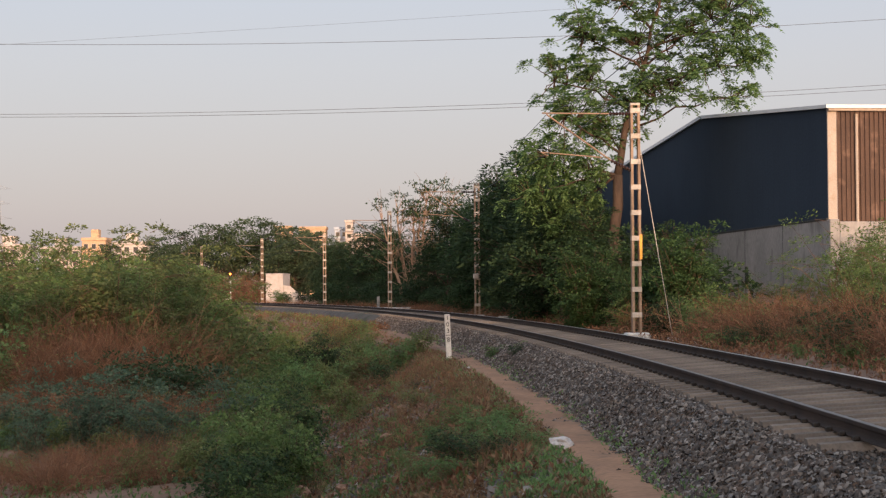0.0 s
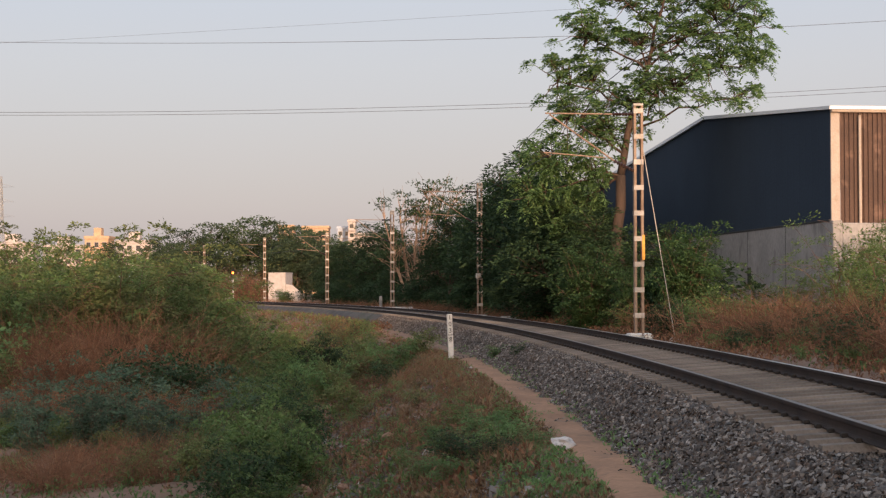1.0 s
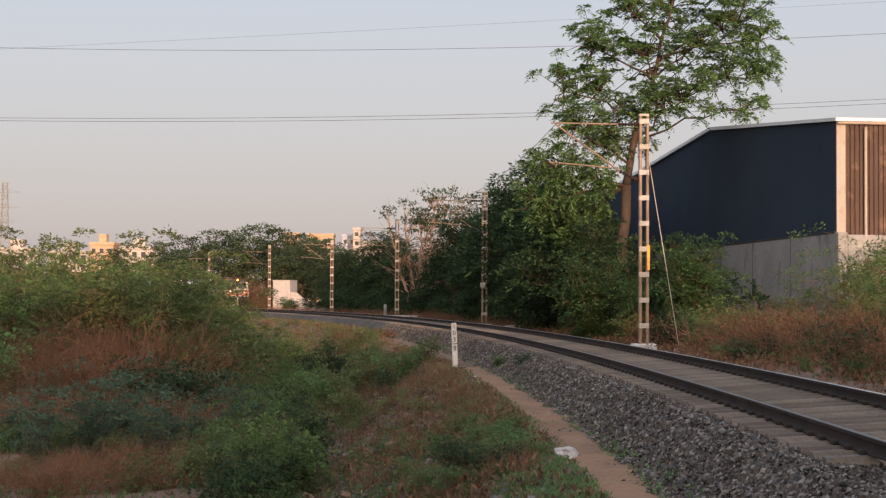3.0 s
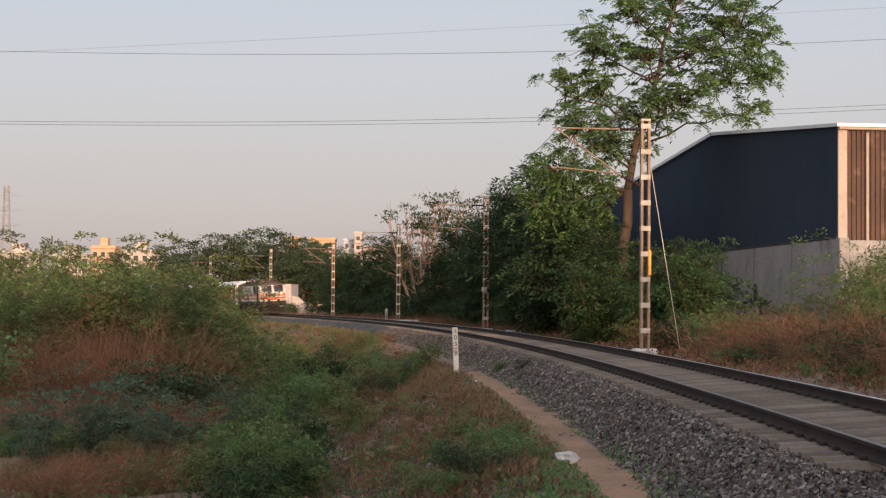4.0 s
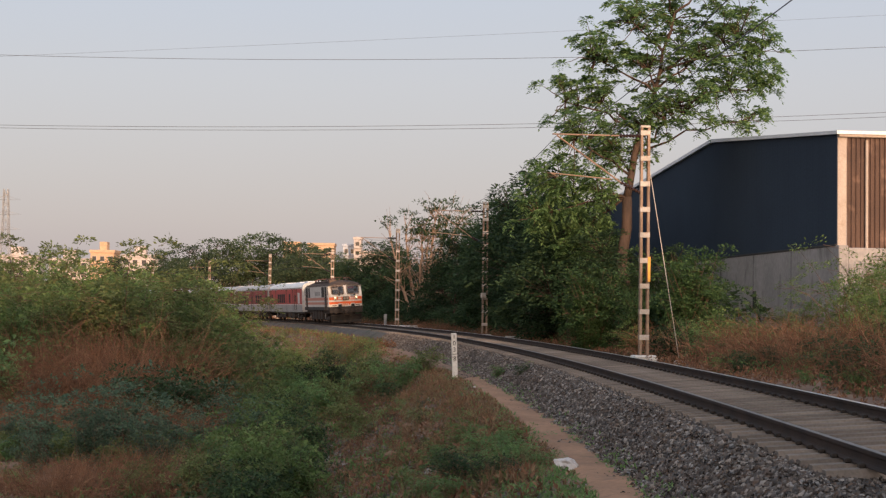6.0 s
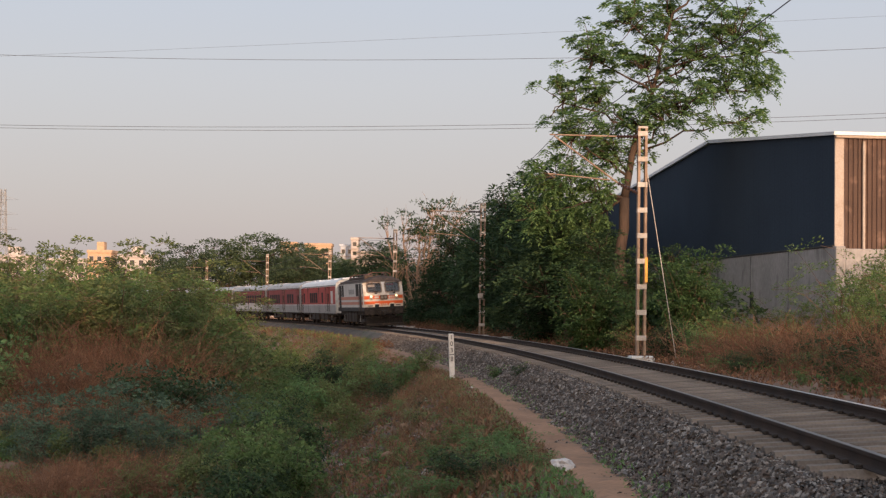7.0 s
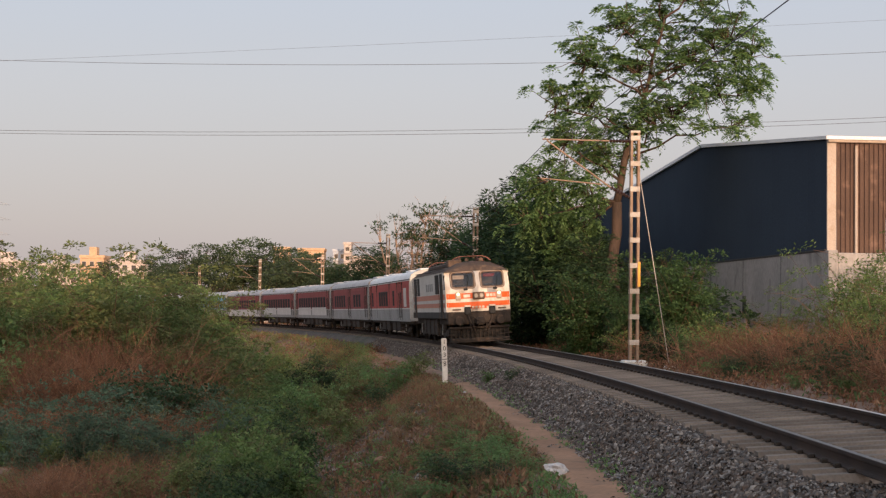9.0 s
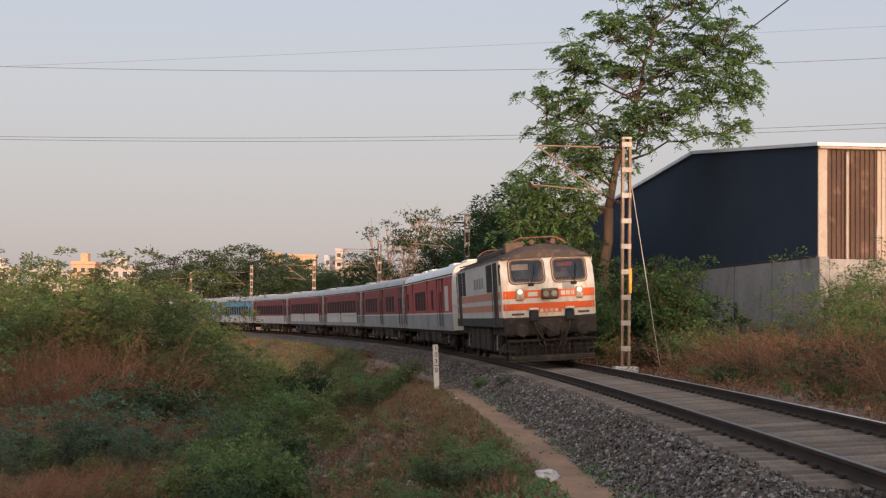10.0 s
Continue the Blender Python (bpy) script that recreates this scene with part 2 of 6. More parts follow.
# ---- mesh building ----
class Geo:
    """Gathers vertices and faces of one mesh."""

    def __init__(self):
        self.v, self.f = [], []

    def add(self, verts, faces):
        n = len(self.v)
        self.v.extend(tuple(p) for p in verts)
        self.f.extend(tuple(n + i for i in q) for q in faces)
        return self

    def box(self, x0, y0, z0, x1, y1, z1, c=0.0, m=None):
        """A box with chamfered edges."""
        lo, hi = (min(x0, x1), min(y0, y1), min(z0, z1)), (max(x0, x1), max(y0, y1), max(z0, z1))
        c = min(c, 0.45 * min(h - l for h, l in zip(hi, lo)))
        if c <= 0:
            vs = [Vector((a, b, d)) for a in (lo[0], hi[0]) for b in (lo[1], hi[1]) for d in (lo[2], hi[2])]
            fs = [(0, 1, 3, 2), (4, 6, 7, 5), (0, 4, 5, 1), (2, 3, 7, 6), (0, 2, 6, 4), (1, 5, 7, 3)]
        else:
            vs, key = [], {}
            for sx in (0, 1):
                for sy in (0, 1):
                    for sz in (0, 1):
                        s = (sx, sy, sz)
                        for ax in range(3):
                            p = [hi[k] - c if s[k] else lo[k] + c for k in range(3)]
                            p[ax] = hi[ax] if s[ax] else lo[ax]
                            key[s, ax] = len(vs)
                            vs.append(Vector(p))
            fs = []
            for ax in range(3):
                u, w = (ax + 1) % 3, (ax + 2) % 3
                for side in (0, 1):
                    def corner(a, b):
                        s = [0, 0, 0]
                        s[ax], s[u], s[w] = side, a, b
                        return tuple(s)
                    q = [key[corner(a, b), ax] for a, b in ((0, 0), (1, 0), (1, 1), (0, 1))]
                    fs.append(tuple(q if side else q[::-1]))
                for a in (0, 1):
                    for b in (0, 1):
                        s0, s1 = [0, 0, 0], [0, 0, 0]
                        s0[u] = s1[u] = a
                        s0[w] = s1[w] = b
                        s1[ax] = 1
                        q = [key[tuple(s0), u], key[tuple(s1), u], key[tuple(s1), w], key[tuple(s0), w]]
                        fs.append(tuple(q if a == b else q[::-1]))
            for sx in (0, 1):
                for sy in (0, 1):
                    for sz in (0, 1):
                        q = [key[(sx, sy, sz), k] for k in range(3)]
                        fs.append(tuple(q if (sx + sy + sz) % 2 else q[::-1]))
        if m is not None:
            vs = [m @ p for p in vs]
        return self.add(vs, fs)

    def tube(self, pts, radii, n=6, caps=True):
        pts = [Vector(p) for p in pts]
        if not isinstance(radii, (list, tuple)):
            radii = [radii] * len(pts)
        rings, ref = [], None
        for i, p in enumerate(pts):
            d = (pts[min(i + 1, len(pts) - 1)] - pts[max(i - 1, 0)]).normalized()
            if ref is None:
                ref = d.orthogonal().normalized()
            ref = (ref - d * ref.dot(d))
            ref = ref.normalized() if ref.length > 1e-6 else d.orthogonal().normalized()
            o = d.cross(ref)
            rings.append([p + (ref * math.cos(k * math.tau / n) + o * math.sin(k * math.tau / n)) * radii[i] for k in range(n)])
        fs = [(i * n + k, i * n + (k + 1) % n, (i + 1) * n + (k + 1) % n, (i + 1) * n + k) for i in range(len(pts) - 1) for k in range(n)]
        if caps:
            fs += [tuple(range(n))[::-1], tuple((len(pts) - 1) * n + k for k in range(n))]
        return self.add([q for r in rings for q in r], fs)

    def sweep(self, rings, closed=True, caps=True):
        """Joins rings of equal length into a skin."""
        n = len(rings[0])
        last = n if closed else n - 1
        fs = [(i * n + k, i * n + (k + 1) % n, (i + 1) * n + (k + 1) % n, (i + 1) * n + k) for i in range(len(rings) - 1) for k in range(last)]
        if caps and closed:
            fs += [tuple(range(n))[::-1], tuple((len(rings) - 1) * n + k for k in range(n))]
        return self.add([q for r in rings for q in r], fs)

    def grid(self, rows):
        n = len(rows[0])
        fs = [(i * n + k, i * n + k + 1, (i + 1) * n + k + 1, (i + 1) * n + k) for i in range(len(rows) - 1) for k in range(n - 1)]
        return self.add([q for r in rows for q in r], fs)

    def mesh(self, name, material, smooth=False):
        me = bpy.data.meshes.new(name)
        me.from_pydata(self.v, [], self.f)
        me.materials.append(material)
        if smooth:
            me.polygons.foreach_set("use_smooth", [True] * len(me.polygons))
        me.update()
        return me


def part(name, geo, material, parent=None, label="", smooth=False):
    ob = new(name, geo if isinstance(geo, bpy.types.Mesh) else geo.mesh(name, material, smooth))
    if parent:
        ob.parent = parent
    return tagged(ob, label)


def root(name, m, label, category, group="", kind=""):
    ob = new(name)
    ob.matrix_basis = m
    return tagged(ob, label, category, group, kind)


def array_mesh(name, verts, quads, material):
    """A mesh out of numpy arrays of points and quads."""
    me = bpy.data.meshes.new(name)
    me.vertices.add(len(verts))
    me.vertices.foreach_set("co", np.asarray(verts, dtype=np.float32).ravel())
    k = quads.shape[1]
    me.loops.add(quads.size)
    me.loops.foreach_set("vertex_index", quads.astype(np.int32).ravel())
    me.polygons.add(len(quads))
    me.polygons.foreach_set("loop_start", np.arange(0, quads.size, k, dtype=np.int32))
    me.materials.append(material)
    me.update(calc_edges=True)
    return me


# ---- the lie of the land ----
def land(x, y):
    """Height of the ground: a low bank under the track, a ditch inside the curve, a level strip outside it."""
    off, s = offset_of(x, y)
    near = max(0.0, 1.0 - max(0.0, abs(y - 40) - 160) / 200)
    if off > 3.5:
        ext = 3.2 * max(0.0, min(1.0, (11 - s) / 6))
        off = 3.5 + max(0.0, off - 3.5 - ext)
    if off > 0:
        keys = [(0, -0.55), (2.2, -0.65), (2.62, -0.93), (3.5, -0.95), (4.4, -1.08), (6.0, -2.15), (7.6, -2.85), (14, -2.95), (30, -2.2), (80, -1.4), (5000, -1.2)]
    else:
        keys = [(0, -0.45), (2.4, -0.42), (4.0, -0.36), (9.0, -0.2), (16, 0.1), (60, 0.3), (5000, 0.3)]
    z, o = keys[-1][1], abs(off)
    for (a, za), (b, zb) in zip(keys, keys[1:]):
        if o <= b:
            k = (o - a) / (b - a)
            z = za + (zb - za) * k
            break
    rough = min(1.0, max(0.0, (o - 3.2) / 3.0)) if off > 0 else min(1.0, max(0.0, (o - 3.5) / 4.0))
    return z + rough * near * (0.35 * noise.noise((x * 0.18, y * 0.18, 1.7)) + 0.12 * noise.noise((x * 0.7, y * 0.7, 4.1))) + 0.025 * noise.noise((x * 1.7, y * 1.7, 9.0))


def axis(fine0, fine1, step, far0, far1):
    vals = list(np.arange(fine0, fine1 + 1e-6, step))
    g, d = step, fine1
    while d < far1:
        g *= 1.22
        d += g
        vals.append(d)
    g, d = step, fine0
    while d > far0:
        g *= 1.22
        d -= g
        vals.insert(0, d)
    return vals


def build_ground():
    xs, ys = axis(-22, 16, 0.42, -4200, 4200), axis(8, 120, 0.6, -4200, 4600)
    g = Geo()
    g.grid([[(x, y, land(x, y)) for x in xs] for y in ys])
    ob = part("ground", g, M_EARTH, None, "dry earth ground with a ditch beside the railway bank", True)
    return tagged(ob, "", "ground", "", "structure")


build_ground()


def strip(name, s0, s1, ds, section, material, label, category, wob=0.0):
    """A long ribbon along the track with the cross-section (off, z)."""
    g, rows = Geo(), []
    n = int((s1 - s0) / ds)
    for i in range(n + 1):
        s = s0 + (s1 - s0) * i / n
        rows.append([gp(s, o + wob * noise.noise((s * 0.35, o * 2.0, 3.0)), z + 0.3 * wob * noise.noise((s * 0.8, o * 3.0, 7.0))) for o, z in section])
    g.grid(rows)
    ob = part(name, g, material, None, label, True)
    return tagged(ob, "", category, "", "structure")


strip("ballast_bed", -30, 520, 1.0, [(2.72, -1.1), (2.45, -0.80), (1.95, -0.42), (1.68, -0.27), (1.2, -0.285), (0.873, -0.285), (0.0, -0.24), (-0.873, -0.185), (-1.6, -0.13), (-2.1, -0.24), (-2.75, -0.55)],
      M_BED, "grey crushed-stone ballast bank under the track", "ballast", 0.05)
strip("footpath", -20, 50.5, 0.5, [(2.45, -0.98), (2.6, -0.885), (2.95, -0.90), (3.3, -0.885), (3.5, -0.99)], M_PATH, "narrow trodden earth footpath beside the ballast", "path", 0.28)


# ---- the track: rails here, sleepers last in the file ----
track = tagged(new("railway_track"), "single curved broad-gauge track on concrete sleepers", "railway track", "", "structure")


def rail_ring(s, off, section):
    return [tp(s, off + o, z) for o, z in section]


RAIL_SECTION = [(-0.075, -0.172), (-0.075, -0.160), (-0.02, -0.142), (-0.011, -0.125), (-0.011, -0.055), (-0.036, -0.042), (-0.036, -0.008),
                (-0.028, -0.001), (0.028, -0.001), (0.036, -0.008), (0.036, -0.042), (0.011, -0.055), (0.011, -0.125), (0.02, -0.142), (0.075, -0.160), (0.075, -0.172)]
for side in (1, -1):
    rail = part("rail", Geo().sweep([rail_ring(s, 0.873 * side, RAIL_SECTION) for s in np.arange(-30, 521, 1.5)]), M_RAIL, track, "rust-brown steel rail")
    # outer head gets the tone with the sky glint, inner the one without
    part("running_surface", Geo().sweep([rail_ring(s, 0.873 * side, [(-0.03, -0.0008), (-0.03, 0.002), (0.03, 0.002), (0.03, -0.0008)]) for s in np.arange(-30, 521, 1.5)]), M_RAILTOP if side < 0 else M_RAILDULL, rail, "polished steel running surface")


# ---- masts of the overhead line ----
def mast_frame(s, off=-2.9, z=-0.42):
    p = gp(s, off, z)
    a = s / RAD
    inward = Vector((-math.cos(a), -math.sin(a), 0))
    along = Vector((-math.sin(a), math.cos(a), 0))
    m = Matrix((inward, -along, Vector((0, 0, 1)))).transposed().to_4x4()   # x towards the track, y back to the eye
    m.translation = p
    return m


def ribs(g, a, b, n, r0, r1):
    a, b = Vector(a), Vector(b)
    pts, rad = [], []
    for i in range(2 * n + 1):
        pts.append(a.lerp(b, i / (2 * n)))
        rad.append(r1 if i % 2 else r0)
    return g.tube(pts, rad, 8)


def mast(s, height, bracket_z, arm, label, yellow=False, counterweight=False):
    m = root("overhead_line_mast", mast_frame(s), label, "line mast", "overhead line masts along the track")
    w, d = 0.14, 0.11
    for k in (-1, 1):
        g = Geo()
        g.box(k * w - 0.022, -d, 0.3, k * w + 0.022, d, height, 0.006)
        g.box(k * w - 0.022 - 0.04 * (k > 0), -d - 0.008, 0.3, k * w + 0.022 + 0.04 * (k < 0), -d + 0.008, height)
        g.box(k * w - 0.022 - 0.04 * (k > 0), d - 0.008, 0.3, k * w + 0.022 + 0.04 * (k < 0), d + 0.008, height)
        part("channel", g, M_MAST_DK, m, "rust-stained steel channel")
    n = int(height / 0.83)
    for i in range(n):
        z = 0.95 + i * (height - 1.15) / (n - 1)
        for face in (-1, 1):
            part("batten_plate", Geo().box(-w - 0.03, face * (d + 0.012) - 0.006, z - 0.085, w + 0.03, face * (d + 0.012) + 0.006, z + 0.085, 0.003), M_MAST, m, "pale batten plate")
    part("cap_plate", Geo().box(-w - 0.03, -d - 0.02, height - 0.02, w + 0.03, d + 0.02, height + 0.06, 0.01), M_MAST, m)
    part("footing", Geo().box(-0.42, -0.38, -0.25, 0.42, 0.38, 0.34, 0.06), M_WHITE, m, "whitewashed concrete footing")
    if yellow:
        part("number_plate", Geo().box(-w - 0.055, d + 0.022, 2.85, -w + 0.04, d + 0.034, 3.7, 0.003), M_YELLOW, m, "yellow enamel plate")
    if counterweight:
        part("junction_box", Geo().box(-0.04, d + 0.02, 2.55, 0.28, d + 0.25, 2.88, 0.04), M_MAST, m)
    # cantilever: stay tube, bracket tube, register arm and insulators
    reach = 2.9
    part("stay_tube", Geo().tube([(w + 0.75, 0, bracket_z), (reach + 0.3, 0, bracket_z + 0.02)], 0.026, 8), M_MAST_DK, m)
    part("bracket_tube", Geo().tube([(w + 0.7, 0, bracket_z - 1.95 + 0.35), (reach + 0.15, 0, bracket_z - 0.02)], 0.03, 8), M_MAST_DK, m)
    part("register_arm", Geo().tube([(1.15, 0, bracket_z - 1.5), (reach + 0.35, 0, bracket_z - 1.32), (reach + 0.1, 0.02, bracket_z - 1.45)], 0.022, 8), M_MAST_DK, m)
    part("stay_insulator", ribs(Geo(), (w, 0, bracket_z), (w + 0.75, 0, bracket_z), 7, 0.03, 0.085), M_INSUL, m, "brown porcelain insulator")
    part("bracket_insulator", ribs(Geo(), (w, 0, bracket_z - 1.95), (w + 0.7, 0, bracket_z - 1.6), 7, 0.03, 0.085), M_INSUL, m, "brown porcelain insulator")
    if arm:
        part("top_arm", Geo().tube([(0, 0, height), (-0.35, 0, height + 0.35), (-0.9, 0, height + 0.4)], 0.03, 6), M_MAST, m)
    return m


MASTS = [(5.0, 8.2, 7.85), (50.8, 8.15, 7.85), (96.9, 8.35, 7.85), (138.4, 8.6, 7.85), (176.2, 7.95, 7.6), (216.4, 8.7, 7.85), (257.7, 8.8, 7.85), (298.0, 8.7, 7.85), (338.0, 8.7, 7.85)]
for i, (s, h, bz) in enumerate(MASTS):
    mast(s, h, bz, False, "tall pale lattice steel mast with battens beside the track" + (", guyed" if i == 1 else ""), i == 1, i == 2)

# the guy of the anchored mast
guy = root("guy_rod", Matrix.Identity(4), "thin pale guy rod anchored in a concrete block", "guy wire")
part("rod", Geo().tube([(6.40, 58.3, 6.15), (7.40, 58.0, -0.25)], 0.014, 6), M_MAST, guy)
part("anchor_block", Geo().box(7.24, 57.8, -0.6, 7.58, 58.2, -0.22, 0.04), M_WHITE, guy, "whitewashed anchor block")


# ---- overhead wires ----
def wire(name, pts, r, label, group):
    g = Geo().tube(pts, r, 5)
    return tagged(part(name, g, M_WIRE, None, label), "", "overhead wire", group)


def sagging(a, b, sag, n=14):
    a, b = Vector(a), Vector(b)
    return [a.lerp(b, i / n) - Vector((0, 0, 4 * sag * (i / n) * (1 - i / n))) for i in range(n + 1)]


span_ends = [(gp(s, 0.1, bz - 0.4), gp(s, 0.2 if i % 2 else -0.2, bz - 1.85)) for i, (s, h, bz) in enumerate(MASTS)]
for (a, c), (b, d) in zip(span_ends, span_ends[1:]):
    wire("catenary_wire", sagging(a, b, 0.85), 0.011, "dark sagging catenary wire over the track", "overhead line wires")
    wire("contact_wire", sagging(c, d, 0.03), 0.010, "dark level contact wire over the track", "overhead line wires")
    for k in range(1, 6):
        t = k / 6
        top, low = a.lerp(b, t) - Vector((0, 0, 4 * 0.85 * t * (1 - t))), c.lerp(d, t) - Vector((0, 0, 0.12 * t * (1 - t)))
        wire("dropper", [top, low], 0.006, "thin dropper between two overhead wires", "droppers of the overhead line")
# power lines crossing behind the trees, each hung from poles far to both sides
line_ends = []
for za, zb, zm, label in ((23.25, 25.1, 0.75, "thin power line across the sky"), (16.85, 18.9, 0.6, "thin power line across the sky"), (17.1, 19.3, 0.6, "thin power line across the sky"), (23.2, 27.9, 0.1, "faint thin power line across the sky")):
    slope = (zb - za) / 78
    pts = [Vector((x, 150 + 0.02 * x, za + slope * (x + 39.5) + zm * ((x / 39.5) ** 2 - 1))) for x in np.linspace(-130, 130, 40)]
    line_ends.append((pts[0], pts[-1]))
    wire("power_line", pts, 0.019 if label[0] == "t" else 0.009, label, "power lines across the sky")

for side in (0, 1):
    x, y = line_ends[0][side].x, line_ends[0][side].y
    pole = root("power_pole", pose(x, y, -1.5), "tall tapered concrete power pole", "power pole", "poles of the power lines")
    tip = max(e[side].z for e in line_ends) + 2.0
    part("shaft", Geo().tube([(0, 0, 0), (0, 0, tip)], [0.35, 0.16], 10), M_CONC, pole)
    for e in line_ends:
        part("cross_arm", Geo().box(-0.08, -0.9, e[side].z + 1.36, 0.08, 0.9, e[side].z + 1.5, 0.02), M_MAST, pole)


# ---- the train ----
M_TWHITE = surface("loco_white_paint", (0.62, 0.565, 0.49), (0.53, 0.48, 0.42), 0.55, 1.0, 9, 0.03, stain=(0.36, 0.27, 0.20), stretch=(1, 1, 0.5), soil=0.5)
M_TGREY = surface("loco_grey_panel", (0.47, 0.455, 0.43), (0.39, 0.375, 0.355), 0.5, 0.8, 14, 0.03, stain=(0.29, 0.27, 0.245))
M_ORANGE = surface("loco_orange_band", (0.66, 0.098, 0.012), (0.57, 0.083, 0.010), 0.6, 1.5, 18, 0.03, stain=(0.42, 0.09, 0.025), soil=0.58)
# the orange band dulled to pinkish brown, with the side's shade in its colour
M_SIDEBAND = surface("shaded_side_band", (0.44, 0.175, 0.115), (0.37, 0.145, 0.098), 0.7, 1.5, 14, 0.03, stain=(0.33, 0.17, 0.12))
M_GASKET = surface("worn_brown_gasket", (0.13, 0.085, 0.06), (0.09, 0.06, 0.045), 0.8, 4, 30, 0.1)
M_DKROOF = surface("sooty_brown_roof", (0.085, 0.060, 0.048), (0.055, 0.042, 0.036), 0.85, 0.9, 12, 0.2, stain=(0.13, 0.085, 0.06))
M_UNDER = surface("grimy_running_gear", (0.044, 0.034, 0.028), (0.023, 0.019, 0.017), 0.9, 1.6, 14, 0.3, stain=(0.075, 0.050, 0.036))
M_SILL = surface("dark_sill_paint", (0.050, 0.047, 0.045), (0.035, 0.033, 0.032), 0.85, 1.0, 14, 0.1)
M_RED = surface("coach_red_paint", (0.35, 0.066, 0.056), (0.30, 0.056, 0.048), 0.75, 0.7, 10, 0.03, stain=(0.24, 0.056, 0.048))
M_MAROON = surface("coach_dull_red_paint", (0.235, 0.060, 0.056), (0.19, 0.050, 0.048), 0.8, 0.7, 10, 0.03, stain=(0.15, 0.048, 0.045))
M_BLUE = surface("coach_blue_paint", (0.16, 0.36, 0.50), (0.14, 0.32, 0.45), 0.8, 0.7, 10, 0.03)
M_CGREY = surface("coach_grey_band", (0.29, 0.285, 0.28), (0.23, 0.225, 0.22), 0.8, 0.8, 10, 0.03, stain=(0.17, 0.158, 0.148))
M_CWHITE = surface("coach_pale_panel", (0.50, 0.48, 0.46), (0.42, 0.40, 0.385), 0.6, 0.8, 10, 0.03, stain=(0.30, 0.28, 0.26))
M_CROOF = surface("coach_roof_grey", (0.42, 0.42, 0.43), (0.34, 0.34, 0.35), 0.75, 0.5, 8, 0.05, stain=(0.27, 0.255, 0.245))
M_CROOFW = surface("coach_roof_silver", (0.68, 0.68, 0.68), (0.60, 0.60, 0.60), 0.5, 0.5, 8, 0.05)
M_GANGWAY = surface("black_gangway_rubber", (0.025, 0.025, 0.026), (0.02, 0.02, 0.02), 0.9, 2, 20, 0.1)
def clear_pane(name, tint):
    """Clear glass that lets the inside show and mirrors the sky at its surface."""
    m, nt, b = shader(name)
    clear, gloss, mx, fr = (nt.nodes.new("ShaderNode" + k) for k in ("BsdfTransparent", "BsdfGlossy", "MixShader", "Fresnel"))
    clear.inputs["Color"].default_value = rgb(tint)
    gloss.inputs["Roughness"].default_value = 0.06
    fr.inputs["IOR"].default_value = 1.6
    nt.links.new(fr.outputs[0], mx.inputs[0])
    nt.links.new(clear.outputs[0], mx.inputs[1])
    nt.links.new(gloss.outputs[0], mx.inputs[2])
    nt.links.new(mx.outputs[0], nt.nodes["Material Output"].inputs["Surface"])
    return m


M_WINDSCREEN = clear_pane("dusty_windscreen_glass", (0.72, 0.68, 0.64))
M_CABGLASS = glassy("cab_glass", (0.012, 0.012, 0.015), 0.08, 0.22)
M_COACHGLASS = glassy("tinted_coach_glass", (0.018, 0.018, 0.02), 0.6, 0.03)
M_HEADLAMP = glow("lit_headlamp", (1.0, 0.78, 0.45), 2.2)
M_LENS = surface("lamp_lens", (0.30, 0.25, 0.20), (0.22, 0.185, 0.15), 0.15, 3, 20, 0)
M_BEAD = surface("pale_window_bead", (0.42, 0.33, 0.26), (0.30, 0.22, 0.17), 0.7, 5, 30, 0.1)
M_CABIN = surface("dim_cab_lining", (0.16, 0.14, 0.125), (0.11, 0.095, 0.085), 0.9, 2, 20, 0.1)
M_VISOR = surface("pale_sun_visor", (0.55, 0.50, 0.45), (0.46, 0.42, 0.38), 0.8, 4, 30, 0.1)
M_CURTAIN = surface("red_cab_curtain", (0.28, 0.05, 0.05), (0.21, 0.04, 0.042), 0.9, 6, 30, 0.2)
M_REDLEAD = surface("oxide_red_pantograph", (0.22, 0.085, 0.055), (0.17, 0.065, 0.045), 0.7, 3, 20, 0.1)


def wheelset(parent, x):
    for y in (-0.84, 0.84):
        ring = lambda yy, r: [Vector((x + r * math.cos(k * math.tau / 20), yy, 0.50 + r * math.sin(k * math.tau / 20))) for k in range(20)]
        part("wheel", Geo().sweep([ring(y - 0.065, 0.40), ring(y - 0.065, 0.50), ring(y + 0.065, 0.50), ring(y + 0.065, 0.40)]), M_UNDER, parent)


